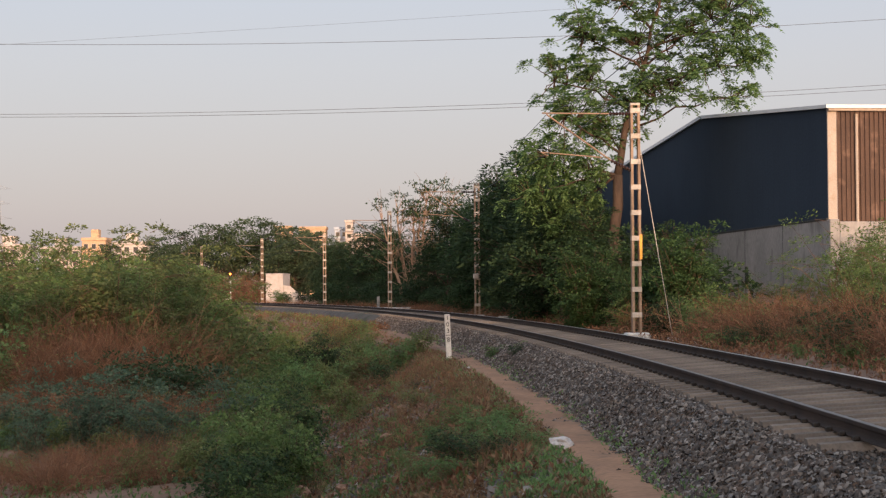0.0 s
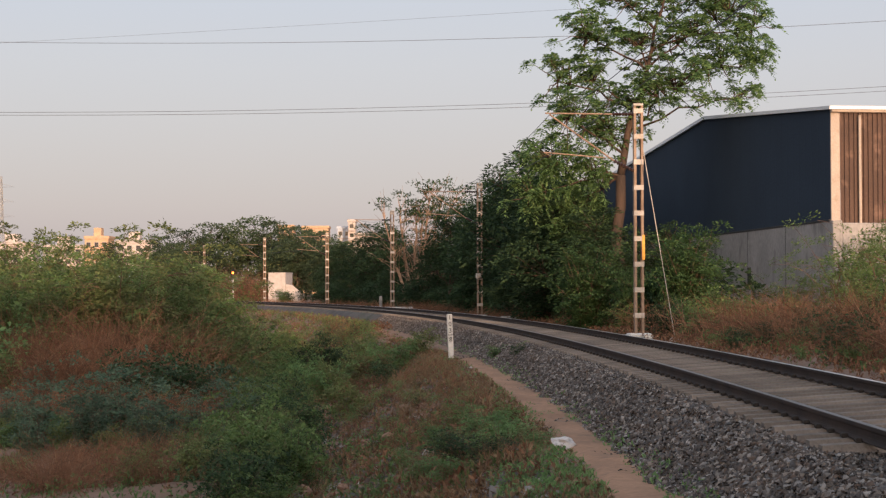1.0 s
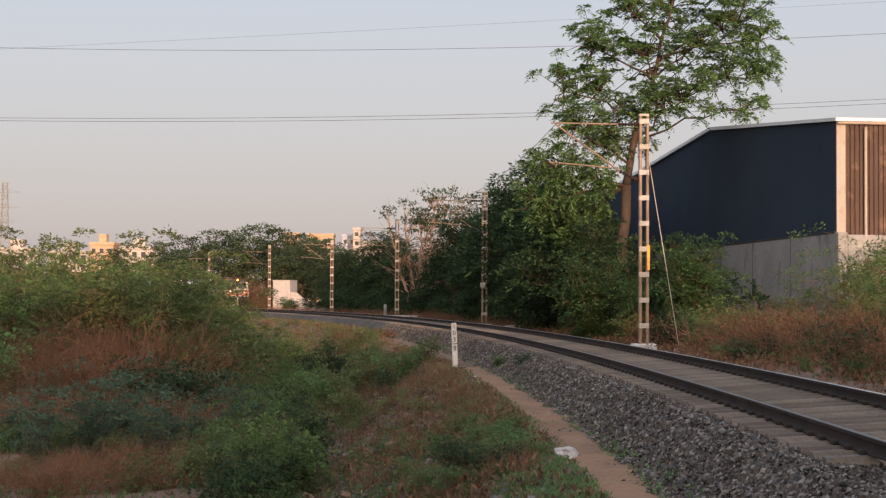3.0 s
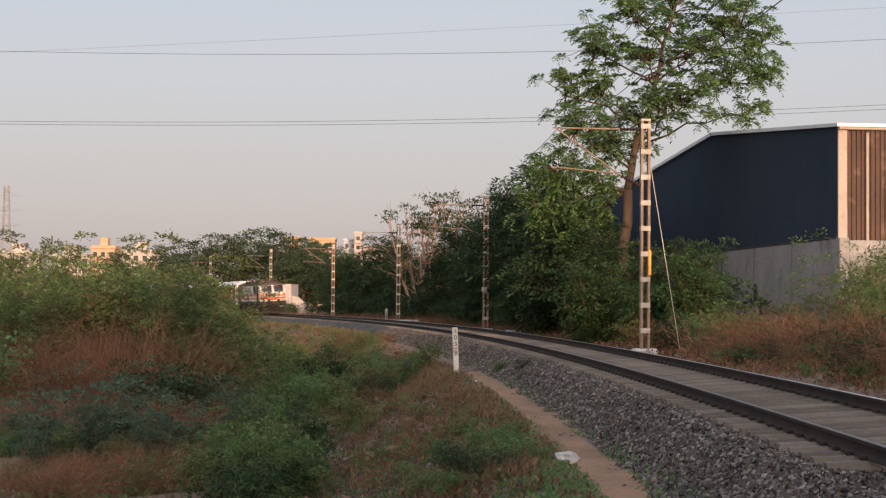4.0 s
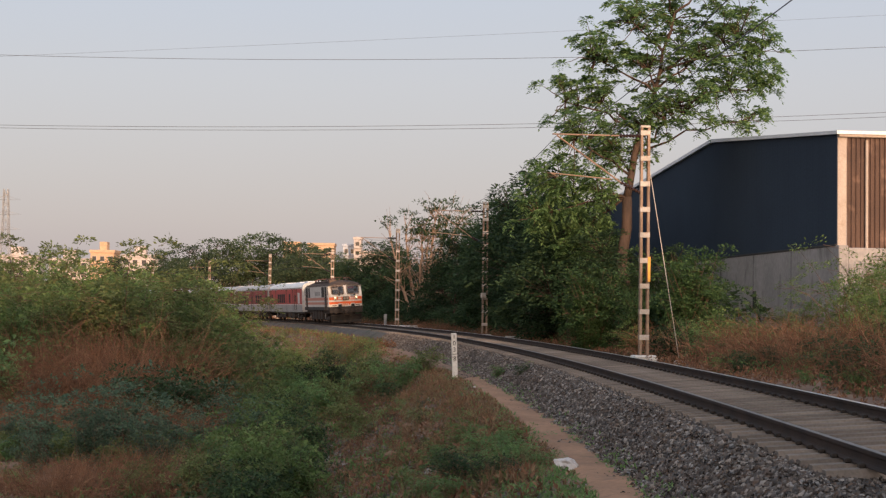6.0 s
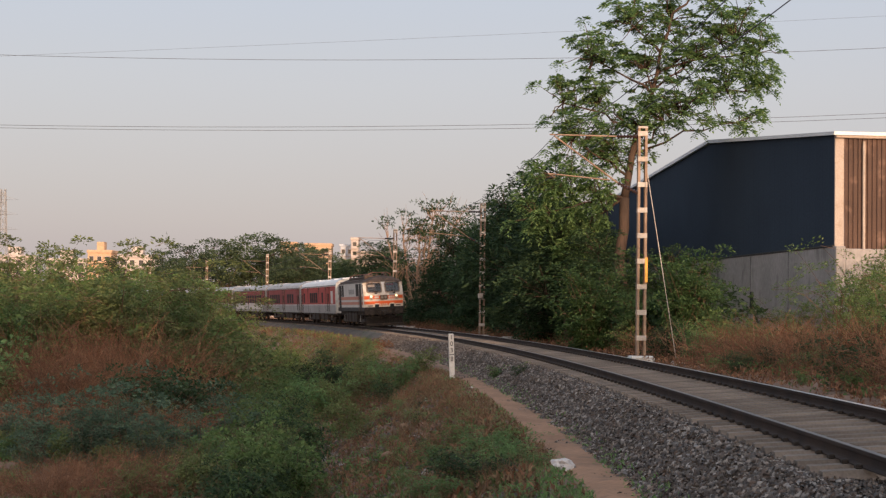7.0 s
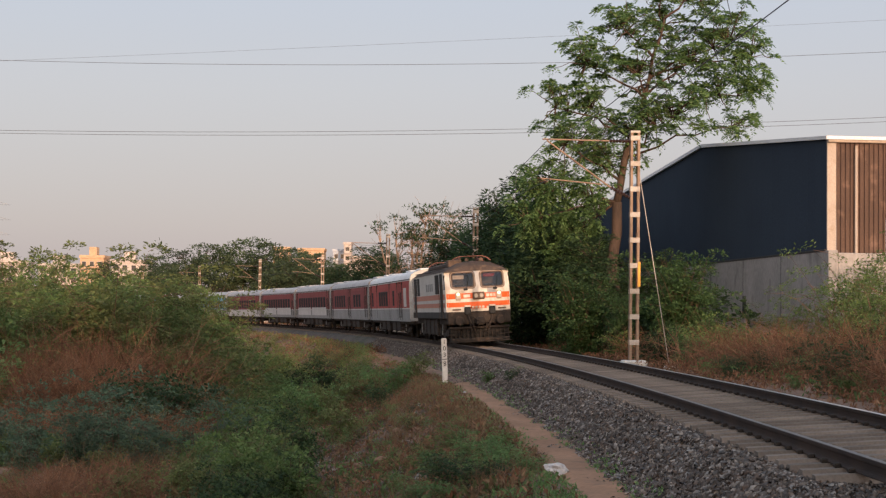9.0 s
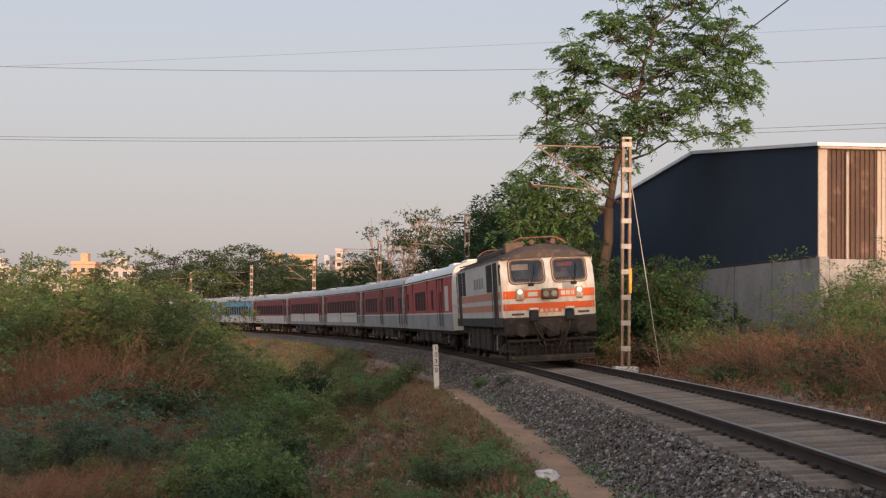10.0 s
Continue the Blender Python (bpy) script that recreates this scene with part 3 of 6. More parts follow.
def bogie(parent, x, base, side=1.22):
    b = part("bogie", Geo().box(x - 0.25, -1.1, 0.45, x + 0.25, 1.1, 0.72, 0.03), M_UNDER, parent, "grimy four-wheel bogie")
    for y in (-side, side):
        g = Geo()
        g.sweep([[Vector((x + u, yy, z)) for u, z in ((-base / 2 - 0.5, 0.62), (-base / 2 - 0.4, 0.44), (-0.5, 0.40), (-0.35, 0.30), (0.35, 0.30), (0.5, 0.40), (base / 2 + 0.4, 0.44), (base / 2 + 0.5, 0.62), (base / 2, 0.72), (0.5, 0.58), (-0.5, 0.58), (-base / 2, 0.72))] for yy in (y - 0.06, y + 0.06)])
        part("side_frame", g, M_UNDER, b)
        for u in (-base / 2, base / 2):
            part("axle_box", Geo().box(x + u - 0.17, y - 0.1, 0.34, x + u + 0.17, y + 0.13, 0.68, 0.04), M_UNDER, b)
        for u in (-0.22, 0.22):
            part("spring", ribs(Geo(), (x + u, y, 0.56), (x + u, y, 0.95), 5, 0.09, 0.12), M_UNDER, b)
        part("damper", Geo().tube([(x - 0.55, y * 1.04, 0.95), (x - 0.75, y * 1.04, 0.45)], 0.05, 8), M_CGREY, b)
    for u in (-base / 2, base / 2):
        wheelset(b, x + u)
    return b


def coach(label, body_mat, low_mat, roof_mat, kind):
    """A 23.5 m coach, its middle over the track's middle; x forward, the seen side at -y."""
    c = root("railway_coach", Matrix.Identity(4), label, "railway coach", "coaches of the train")
    half, hw = 11.77, 1.62
    n = 10
    side = [(-hw + 0.03, 1.05), (-hw, 1.25), (-hw, 1.95), (-hw - 0.0, 2.6), (-hw + 0.03, 3.2), (-hw + 0.08, 3.5)]
    roof = [(-(hw - 0.08) * math.cos(k * math.pi / n) ** 1 if abs(math.cos(k * math.pi / n)) > 1e-9 else 0.0, 3.5 + 0.55 * math.sin(k * math.pi / n) ** 0.75) for k in range(n + 1)]
    section = side[:-1] + roof + [(-y, z) for y, z in side[::-1]][1:]
    body = part("body", Geo().sweep([[Vector((x, y, z)) for y, z in section] for x in (-half, half)]), body_mat, c)
    part("roof", Geo().sweep([[Vector((x, y * 1.006, z + 0.012)) for y, z in [(-hw + 0.06, 3.4)] + roof + [(hw - 0.06, 3.4)]] for x in np.linspace(-half - 0.02, half + 0.02, 30)], False), roof_mat, c, "curved ribbed metal roof", True)
    for sgn in (-1, 1):
        yo = sgn * (hw + 0.004)
        part("lower_band", Geo().box(-half + 0.02, yo, 1.03, half - 0.02, yo - sgn * 0.06, 1.78), low_mat, c, "pale lower body band")
        part("waist_line", Geo().box(-half + 0.02, yo + sgn * 0.004, 1.76, half - 0.02, yo - sgn * 0.02, 1.83), M_CWHITE, c)
        part("gutter", Geo().box(-half, sgn * (hw - 0.09), 3.46, half, sgn * (hw - 0.02), 3.51, 0.01), M_SILL, c)
        if kind == "power":
            wins = [(-9.4, 0.8), (-4.6, 1.05), (-3.2, 1.05), (-1.8, 1.05), (-0.4, 1.05), (3.5, 0.8)]
            doors = [-10.9, 7.4]
            for x in (-6.6, 1.2, 5.6):
                part("panel_joint", Geo().box(x - 0.05, yo + sgn * 0.006, 1.15, x + 0.05, yo - sgn * 0.06, 3.4), M_SILL, c)
            part("equipment_hatch", Geo().box(8.9, yo + sgn * 0.006, 1.9, 10.2, yo - sgn * 0.02, 3.0, 0.01), M_TGREY, c, "pale equipment hatch")
        elif kind == "pantry":
            wins = [(-8.6 + k * 1.55, 1.0) for k in range(5)] + [(4.0 + k * 1.55, 1.0) for k in range(3)]
            doors = [-10.9, 1.0, 10.9]
        else:
            wins = [(-8.4 + k * 1.68, 1.15) for k in range(11)]
            doors = [-10.75, 10.75]
        for x, w in wins:
            win = part("window", Geo().box(x - w / 2 - 0.06, yo, 1.96, x + w / 2 + 0.06, yo - sgn * 0.03, 2.92, 0.012), M_SILL, c)
            part("pane", Geo().box(x - w / 2, yo + sgn * 0.006, 2.02, x + w / 2, yo - sgn * 0.02, 2.86), M_COACHGLASS, win)
        for x in doors:
            door = part("door", Geo().box(x - 0.46, yo + sgn * 0.006, 1.86, x + 0.46, yo - sgn * 0.06, 3.3, 0.01), body_mat, c)
            part("door_pane", Geo().box(x - 0.2, yo + sgn * 0.010, 2.1, x + 0.2, yo, 2.8), M_COACHGLASS, door)
            for dx in (-0.5, 0.5):
                part("door_pillar", Geo().box(x + dx * 1.12 - 0.07, yo + sgn * 0.008, 1.1, x + dx * 1.12 + 0.07, yo - sgn * 0.06, 3.38), M_UNDER, door)
                part("handrail", Geo().tube([(x + dx, yo + sgn * 0.05, 1.25), (x + dx, yo + sgn * 0.05, 2.75)], 0.018, 6), M_SILL, door)
            part("step", Geo().box(x - 0.4, sgn * (hw - 0.22), 0.62, x + 0.4, sgn * hw, 0.68, 0.01), M_UNDER, door)
        if kind == "pale":
            for x0, x1 in ((-9.6, -0.6), (0.2, 9.4)):
                part("pale_panel", Geo().box(x0, yo + sgn * 0.004, 1.3, x1, yo - sgn * 0.02, 2.0), M_CWHITE, c, "pale wrap panel under the windows")
        for x in (-3.8, -1.2, 2.2, 4.6):
            part("underframe_box", Geo().box(x - 0.95, sgn * 0.75, 0.42, x + 0.95, sgn * 1.5, 1.0, 0.05), M_UNDER, c)
    part("underframe", Geo().box(-half, -1.45, 0.86, half, 1.45, 1.1, 0.03), M_UNDER, c)
    for e in (-1, 1):
        part("gangway", Geo().box(e * half, -0.75, 1.1, e * (half + 0.42), 0.75, 3.6, 0.06), M_GANGWAY, c, "black rubber gangway")
        part("end_wall", Geo().sweep([[Vector((e * x, y * 1.003, z + 0.004)) for y, z in section] for x in (half - 0.12, half + 0.014)]), M_TGREY if kind == "power" else M_CGREY, c, "pale end wall")
        part("coupler", Geo().box(e * half, -0.2, 0.85, e * (half + 0.58), 0.2, 1.2, 0.05), M_UNDER, c)
        bogie(c, e * 7.45, 2.56)
    for x in ((-9.3, 9.3) if kind != "power" else (-9.3, -6.0, 4.0, 9.0)):
        part("roof_vent", Geo().box(x - 1.0, -0.7, 3.98, x + 1.0, 0.7, 4.12, 0.06), roof_mat, c)
    return c


LOCO_HALF, LOCO_W = 8.6, 1.53


def nose(y, z):
    """How far forward the cab face stands at a height and width."""
    return LOCO_HALF - 0.42 * max(0.0, (z - 2.55) / 0.95) ** 1.15 - 0.10 * max(0.0, (2.55 - z)) ** 1.5 - 0.30 * (abs(y) / LOCO_W) ** 4


def face_patch(y0, y1, z0, z1, proud, depth=0.03, ny=8, nz=5):
    """A slab that follows the cab face."""
    g = Geo()
    ys, zs = np.linspace(y0, y1, ny), np.linspace(z0, z1, nz)
    g.grid([[Vector((nose(y, z) + proud, y, z)) for y in ys] for z in zs])
    edge = [(y, z0) for y in ys] + [(y1, z) for z in zs[1:]] + [(y, z1) for y in ys[::-1][1:]] + [(y0, z) for z in zs[::-1][1:-1]]
    g.sweep([[Vector((nose(y, z) + p, y, z)) for y, z in edge] for p in (proud - depth, proud)], True, False)
    return g


def window_ring(yc, zc, w, h, r, proud, n=5):
    pts = []
    for cy, cz, a0 in ((w / 2 - r, h / 2 - r, 0), (-w / 2 + r, h / 2 - r, 90), (-w / 2 + r, -h / 2 + r, 180), (w / 2 - r, -h / 2 + r, 270)):
        for k in range(n):
            a = radians(a0 + 90 * k / (n - 1))
            y, z = yc + cy + r * math.cos(a), zc + cz + r * math.sin(a)
            pts.append(Vector((nose(y, z) + proud, y, z)))
    return pts


def locomotive():
    c = root("electric_locomotive", Matrix.Identity(4), "white and orange electric locomotive with lit headlamps", "locomotive")
    W = LOCO_W
    zs = np.linspace(1.55, 3.48, 14)
    ys = np.linspace(-W, W, 17)
    # the cab front with its two windscreen openings
    fy = [-W, -1.42, -1.22, -0.96, -0.70, -0.44, -0.18, 0.0, 0.18, 0.44, 0.70, 0.96, 1.22, 1.42, W]
    fz = [1.55, 1.7, 1.9, 2.1, 2.3, 2.5, 2.6, 2.70, 2.88, 3.05, 3.22, 3.40, 3.48]
    g = Geo().grid([[Vector((nose(y, z), y, z)) for y in fy] for z in fz])
    opening = lambda y, z: 0.18 < abs(y) < 1.22 and 2.70 < z < 3.40
    g.f = [q for q in g.f if not opening(sum(g.v[i][1] for i in q) / 4, sum(g.v[i][2] for i in q) / 4)]
    part("cab_face", g, M_TWHITE, c, "raked white cab front", True)
    part("cab_lining", Geo().box(6.5, -1.46, 1.5, 6.56, 1.46, 3.44).box(6.5, -1.46, 1.5, 8.0, 1.46, 1.55), M_CABIN, c, "dim cab rear wall")
    part("driver_desk", Geo().box(7.35, -1.35, 2.3, 7.95, 1.35, 2.58, 0.05), M_GASKET, c)
    for yc in (-0.72, 0.72):
        part("cab_seat", Geo().box(6.85, yc - 0.25, 1.6, 7.0, yc + 0.25, 2.85, 0.05).box(6.85, yc - 0.25, 2.0, 7.3, yc + 0.25, 2.12, 0.04), M_BLACK, c)
    part("sun_visor", Geo().box(7.86, -1.12, 3.10, 7.88, -0.58, 3.29, 0.005), M_VISOR, c, "pale sun visor")
    part("cab_curtain", Geo().box(7.80, 0.36, 3.17, 7.84, 0.90, 3.33, 0.01), M_CURTAIN, c, "red curtain behind the windscreen")
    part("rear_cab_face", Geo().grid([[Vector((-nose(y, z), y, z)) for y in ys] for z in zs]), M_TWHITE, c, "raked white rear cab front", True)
    for sgn in (-1, 1):
        y = sgn * W
        rows = [[Vector((x, y, z)) for x in (-nose(W, z), -4, 0, 4, nose(W, z))] for z in zs]
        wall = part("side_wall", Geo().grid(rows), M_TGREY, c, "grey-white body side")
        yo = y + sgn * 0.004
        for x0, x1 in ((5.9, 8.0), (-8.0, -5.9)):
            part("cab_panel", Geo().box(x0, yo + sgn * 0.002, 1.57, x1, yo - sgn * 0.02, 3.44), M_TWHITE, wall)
        # bands here use the shaded tone, the cab front keeps full orange
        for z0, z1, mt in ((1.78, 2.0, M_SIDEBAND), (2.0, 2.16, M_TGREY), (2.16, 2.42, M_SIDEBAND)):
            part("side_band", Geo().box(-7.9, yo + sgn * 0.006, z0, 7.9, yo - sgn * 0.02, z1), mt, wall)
        for x in (6.9, -6.9):
            part("cab_door", Geo().box(x - (0.95 if x > 0 else 0.3), yo + sgn * 0.012, 1.3, x + (0.3 if x > 0 else 0.95), yo - sgn * 0.03, 3.42, 0.02), M_BLACK, wall, "dark cab side door")
            for dx in ((-1.0, 0.35) if x > 0 else (-0.35, 1.0)):
                part("handrail", Geo().tube([(x + dx, yo + sgn * 0.05, 1.25), (x + dx, yo + sgn * 0.05, 2.9)], 0.014, 6), M_GASKET, wall)
            part("cab_side_window", Geo().box(x + (0.75 if x > 0 else -1.15), yo + sgn * 0.012, 2.62, x + (1.15 if x > 0 else -0.75), yo - sgn * 0.02, 3.32, 0.02), M_CABGLASS, wall)
        for x0, x1 in ((3.9, 5.6), (-5.2, -4.1), (-6.3, -5.6)):
            g = Geo().box(x0, yo + sgn * 0.008, 2.45, x1, yo - sgn * 0.02, 3.4, 0.015)
            for k in range(9):
                z = 2.5 + k * 0.1
                g.box(x0 + 0.05, yo + sgn * 0.03, z, x1 - 0.05, yo, z + 0.05)
            part("louvre_grille", g, M_SILL, wall, "dark louvred grille")
        for k in range(4):
            part("marking_bar", Geo().box(-0.6 + k * 0.9, yo + sgn * 0.006, 2.62, 0.0 + k * 0.9, yo - sgn * 0.01, 3.0), M_CGREY, wall)
        part("sill", Geo().box(-8.3, y - sgn * 0.1, 1.25, 8.25, y + sgn * 0.015, 1.57, 0.02), M_SILL, c, "dark sill beam")
        for x, l in ((-1.5, 1.6), (0.6, 1.6), (2.4, 1.1), (-3.1, 1.0)):
            part("equipment_box", Geo().box(x - l / 2, sgn * 0.7, 0.38, x + l / 2, sgn * 1.42, 1.22, 0.06), M_UNDER, c)
    # roof with a sloped fascia over the cab
    roof_y = [-1.55, -1.35, -0.75, 0.0, 0.75, 1.35, 1.55]
    roof_z = [3.46, 3.62, 3.88, 3.98, 3.88, 3.62, 3.46]
    rings = [[Vector((x, y, 3.46 + (z - 3.46) * k)) for y, z in zip(roof_y, roof_z)] for x, k in ((8.22, 0.0), (8.02, 0.55), (7.6, 0.95), (6.6, 1.0), (5.8, 0.9), (0, 0.9), (-5.8, 0.9), (-6.6, 1.0), (-7.6, 0.95), (-8.02, 0.55), (-8.22, 0.0))]
    part("roof", Geo().sweep(rings, False), M_DKROOF, c, "sooty dark brown cab and body roof")
    part("roof_hatch", Geo().box(-4.8, -0.95, 3.75, 4.8, 0.95, 3.98, 0.06), M_DKROOF, c)
    for x in (5.2, -5.2):
        g = Geo()
        for y in (-0.6, 0.6):
            g.tube([(x + 1.1, y, 3.98), (x - 0.4, y * 0.9, 4.14), (x - 1.3, y * 0.9, 4.08)], 0.022, 6)
            g.tube([(x - 1.3, y * 0.9, 4.08), (x + 0.3, y * 0.7, 4.19), (x + 1.2, y * 0.8, 4.2)], 0.018, 6)
        for dx in (0.9, 1.15):
            g.tube([(x + dx, -0.98, 3.98), (x + dx, -0.82, 4.12), (x + dx, -0.55, 4.22), (x + dx, 0.55, 4.22), (x + dx, 0.82, 4.12), (x + dx, 0.98, 3.98)], 0.017, 6)
        part("pantograph", g, M_REDLEAD, c, "lowered oxide-red pantograph")
        for dx in (-1.0, 0.9):
            for y in (-0.6, 0.6):
                part("roof_insulator", ribs(Geo(), (x + dx, y, 3.8), (x + dx, y, 4.12), 4, 0.05, 0.1), M_INSUL, c)
    for yc in (-0.35, 0.35):
        part("air_horn", Geo().tube([(7.0, yc, 4.02), (7.35, yc, 4.02), (7.45, yc, 4.02)], [0.03, 0.05, 0.09], 10), M_GASKET, c)
    part("roof_bus_bar", Geo().tube([(4.6, -0.3, 4.15), (0, -0.3, 4.18), (-4.6, -0.3, 4.15)], 0.02, 6), M_REDLEAD, c)
    for x in (3.6, 1.2, -1.2, -3.6):
        part("roof_insulator", ribs(Geo(), (x, -0.3, 3.95), (x, -0.3, 4.16), 4, 0.04, 0.09), M_INSUL, c)
    for yc in (-1.42, 1.42):
        part("roof_edge_pipe", Geo().tube([(7.2, yc, 3.66), (0, yc, 3.62), (-7.2, yc, 3.66)], 0.025, 6), M_DKROOF, c)
    for zc in (1.62,):
        for y0, y1 in ((-1.25, -0.85), (0.9, 1.3)):
            part("marking_bar", face_patch(y0, y1, zc, zc + 0.07, 0.008, 0.012, 3, 2), M_GASKET, c, "dark marking bar")
    part("roof_box", Geo().box(5.95, -1.15, 3.7, 6.7, -0.5, 4.06, 0.04), M_GASKET, c)
    # cab front
    for yc in (-0.70, 0.70):
        wr = lambda w, h, r, p: window_ring(yc, 3.05, w, h, r, p)
        part("gasket", Geo().sweep([wr(1.20, 0.86, 0.19, 0.0), wr(1.20, 0.86, 0.19, 0.03), wr(1.12, 0.78, 0.16, 0.036), wr(1.12, 0.78, 0.16, 0.0)], True, False), M_GASKET, c, "worn dark windscreen gasket")
        wf = part("windscreen_frame", Geo().sweep([wr(1.12, 0.78, 0.16, 0.0), wr(1.12, 0.78, 0.16, 0.028), wr(1.0, 0.66, 0.12, 0.03), wr(0.97, 0.63, 0.11, 0.012)], True, False), M_GASKET, c, "worn brown windscreen frame")
        # pale ring that draws the thin highlight line inside the gasket
        part("window_bead", Geo().sweep([wr(1.13, 0.79, 0.165, 0.030), wr(1.13, 0.79, 0.165, 0.044), wr(1.09, 0.75, 0.15, 0.044), wr(1.09, 0.75, 0.15, 0.026)], True, False), M_BEAD, wf, "pale bead for the gasket's highlight line")
        part("windscreen_pane", face_patch(yc - 0.495, yc + 0.495, 2.73, 3.37, 0.016, 0.03, 7, 6), M_WINDSCREEN, wf, "dusty windscreen glass")
        part("wiper", Geo().tube([(nose(yc, 2.62) + 0.07, yc + 0.1, 2.60), (nose(yc, 2.9) + 0.06, yc + 0.22, 2.98), (nose(yc, 3.2) + 0.05, yc + 0.25, 3.25)], 0.014, 5), M_BLACK, wf)
        part("wiper_motor", Geo().box(nose(yc, 2.6), yc + 0.0, 2.55, nose(yc, 2.6) + 0.07, yc + 0.2, 2.66, 0.02), M_BLACK, wf)
    W2 = W - 0.03
    for name, z0, z1, mt in (("orange_band", 1.78, 2.0, M_ORANGE), ("white_band", 2.0, 2.16, M_TWHITE), ("orange_band", 2.16, 2.42, M_ORANGE)):
        part(name, face_patch(-W2, W2, z0, z1, 0.005, 0.02, 17, 3), mt, c)
    for yc in (-0.97, 0.97):
        z = 2.30
        b = part("headlamp_housing", Geo().box(nose(yc, z) - 0.05, yc - 0.13, z - 0.20, nose(yc, z) + 0.07, yc + 0.13, z + 0.19, 0.04), M_BEAD, c)
        for dz, r, mt in ((0.08, 0.075, M_HEADLAMP), (-0.10, 0.06, M_LENS)):
            ring = lambda xx, rr: [Vector((xx, yc + rr * math.cos(k * math.tau / 16), z + dz + rr * math.sin(k * math.tau / 16))) for k in range(16)]
            part("lamp", Geo().sweep([ring(nose(yc, z) + 0.05, r), ring(nose(yc, z) + 0.085, r * 0.9)]), mt, b, "lit headlamp" if dz > 0 else "unlit marker lamp")
    hb = part("centre_lamp_housing", Geo().box(nose(0, 2.28) - 0.05, -0.29, 2.10, nose(0, 2.28) + 0.08, 0.29, 2.46, 0.05), M_GASKET, c)
    for yc in (-0.13, 0.13):
        ring = lambda xx, rr: [Vector((xx, yc + rr * math.cos(k * math.tau / 16), 2.29 + rr * math.sin(k * math.tau / 16))) for k in range(16)]
        part("lamp", Geo().sweep([ring(nose(0, 2.28) + 0.06, 0.115), ring(nose(0, 2.28) + 0.11, 0.1), ring(nose(0, 2.28) + 0.09, 0.08)]), M_LENS, hb, "round headlamp lens")
    part("emblem", face_patch(0.42, 0.82, 2.40, 2.62, 0.02, 0.03, 4, 3), M_CGREY, c, "grey plate below the windscreen")
    for y0, y1 in ((0.36, 0.50), (0.53, 0.66), (0.69, 0.80), (-0.72, -0.40)):
        part("marking_bar", face_patch(y0, y1, 2.22, 2.36, 0.012, 0.012, 3, 2), M_TWHITE, c, "pale marking bar")
    part("name_band", face_patch(-0.42, 0.36, 1.68, 1.84, 0.03, 0.04, 6, 3), M_ORANGE, c)
    for y0 in (-0.34, -0.18, -0.02, 0.14):
        part("marking_bar", face_patch(y0, y0 + 0.11, 1.70, 1.80, 0.036, 0.012, 3, 2), M_TWHITE, c, "pale marking bar")
    for yc in (-0.55, 0.62):
        sock = part("coupling_socket", Geo().box(nose(yc, 1.65) - 0.05, yc - 0.15, 1.40, nose(yc, 1.65) + 0.15, yc + 0.15, 1.76, 0.04), M_BLACK, c, "black jumper socket")
        part("socket_cover", Geo().box(nose(yc, 1.8) - 0.02, yc - 0.15, 1.77, nose(yc, 1.8) + 0.17, yc + 0.15, 1.84, 0.02), M_TWHITE, sock, "white socket cover")
        part("jumper_cable", Geo().tube([(8.55, yc, 1.42), (8.66, yc * 0.9, 1.15), (8.68, yc * 0.6, 0.85), (8.62, yc * 0.35, 0.8)], 0.035, 6), M_UNDER, sock)
    part("buffer_beam", Geo().box(8.0, -1.5, 0.95, 8.46, 1.5, 1.56, 0.05), M_UNDER, c, "grimy buffer beam")
    for yc in (-0.978, 0.978):
        ring = lambda xx, rr: [Vector((xx, yc + rr * math.cos(k * math.tau / 18), 1.13 + rr * math.sin(k * math.tau / 18))) for k in range(18)]
        part("buffer", Geo().sweep([ring(8.4, 0.13), ring(8.78, 0.11), ring(8.8, 0.21), ring(8.86, 0.21), ring(8.88, 0.17)]), M_UNDER, c, "round steel buffer")
        part("step", Geo().box(8.1, yc * 1.38 - 0.14, 0.45, 8.45, yc * 1.38 + 0.14, 0.5, 0.01), M_UNDER, c)
    part("coupler", Geo().box(8.4, -0.2, 0.9, 9.0, 0.2, 1.28, 0.07), M_UNDER, c, "heavy knuckle coupler")
    part("screw_link", Geo().tube([(8.9, -0.55, 1.38), (8.98, -0.2, 1.2), (9.0, 0.12, 0.98)], [0.025, 0.04, 0.03], 8), M_UNDER, c, "worn hanging coupling link")
    for yc in (-0.5, -0.32, 0.34, 0.52):
        part("brake_hose", Geo().tube([(8.46, yc, 1.1), (8.62, yc * 0.95, 0.95), (8.64, yc * 0.8, 0.65), (8.58, yc * 0.6, 0.55)], 0.024, 6), M_UNDER, c)
    guard = part("cattle_guard", Geo().box(8.35, -1.45, 0.74, 8.5, 1.45, 0.84, 0.02), M_UNDER, c, "barred black cattle guard")
    part("guard_rail", Geo().box(8.35, -1.4, 0.16, 8.55, 1.4, 0.30, 0.02), M_UNDER, guard)
    part("guard_lip", Geo().box(8.36, -1.45, 0.10, 8.60, 1.45, 0.16, 0.02), M_UNDER, guard, "worn lower edge")
    # black sheet standing in for the shade behind the open bars
    part("guard_back", Geo().box(8.22, -1.4, 0.28, 8.26, 1.4, 0.76), M_BLACK, guard)
    for k in range(15):
        yb = -1.36 + k * 2.72 / 14
        part("guard_bar", Geo().box(8.4, yb - 0.018, 0.28, 8.46, yb + 0.018, 0.76), M_UNDER, guard)
    for zb in (0.44, 0.6):
        part("guard_bar", Geo().box(8.38, -1.38, zb - 0.015, 8.44, 1.38, zb + 0.015), M_UNDER, guard)
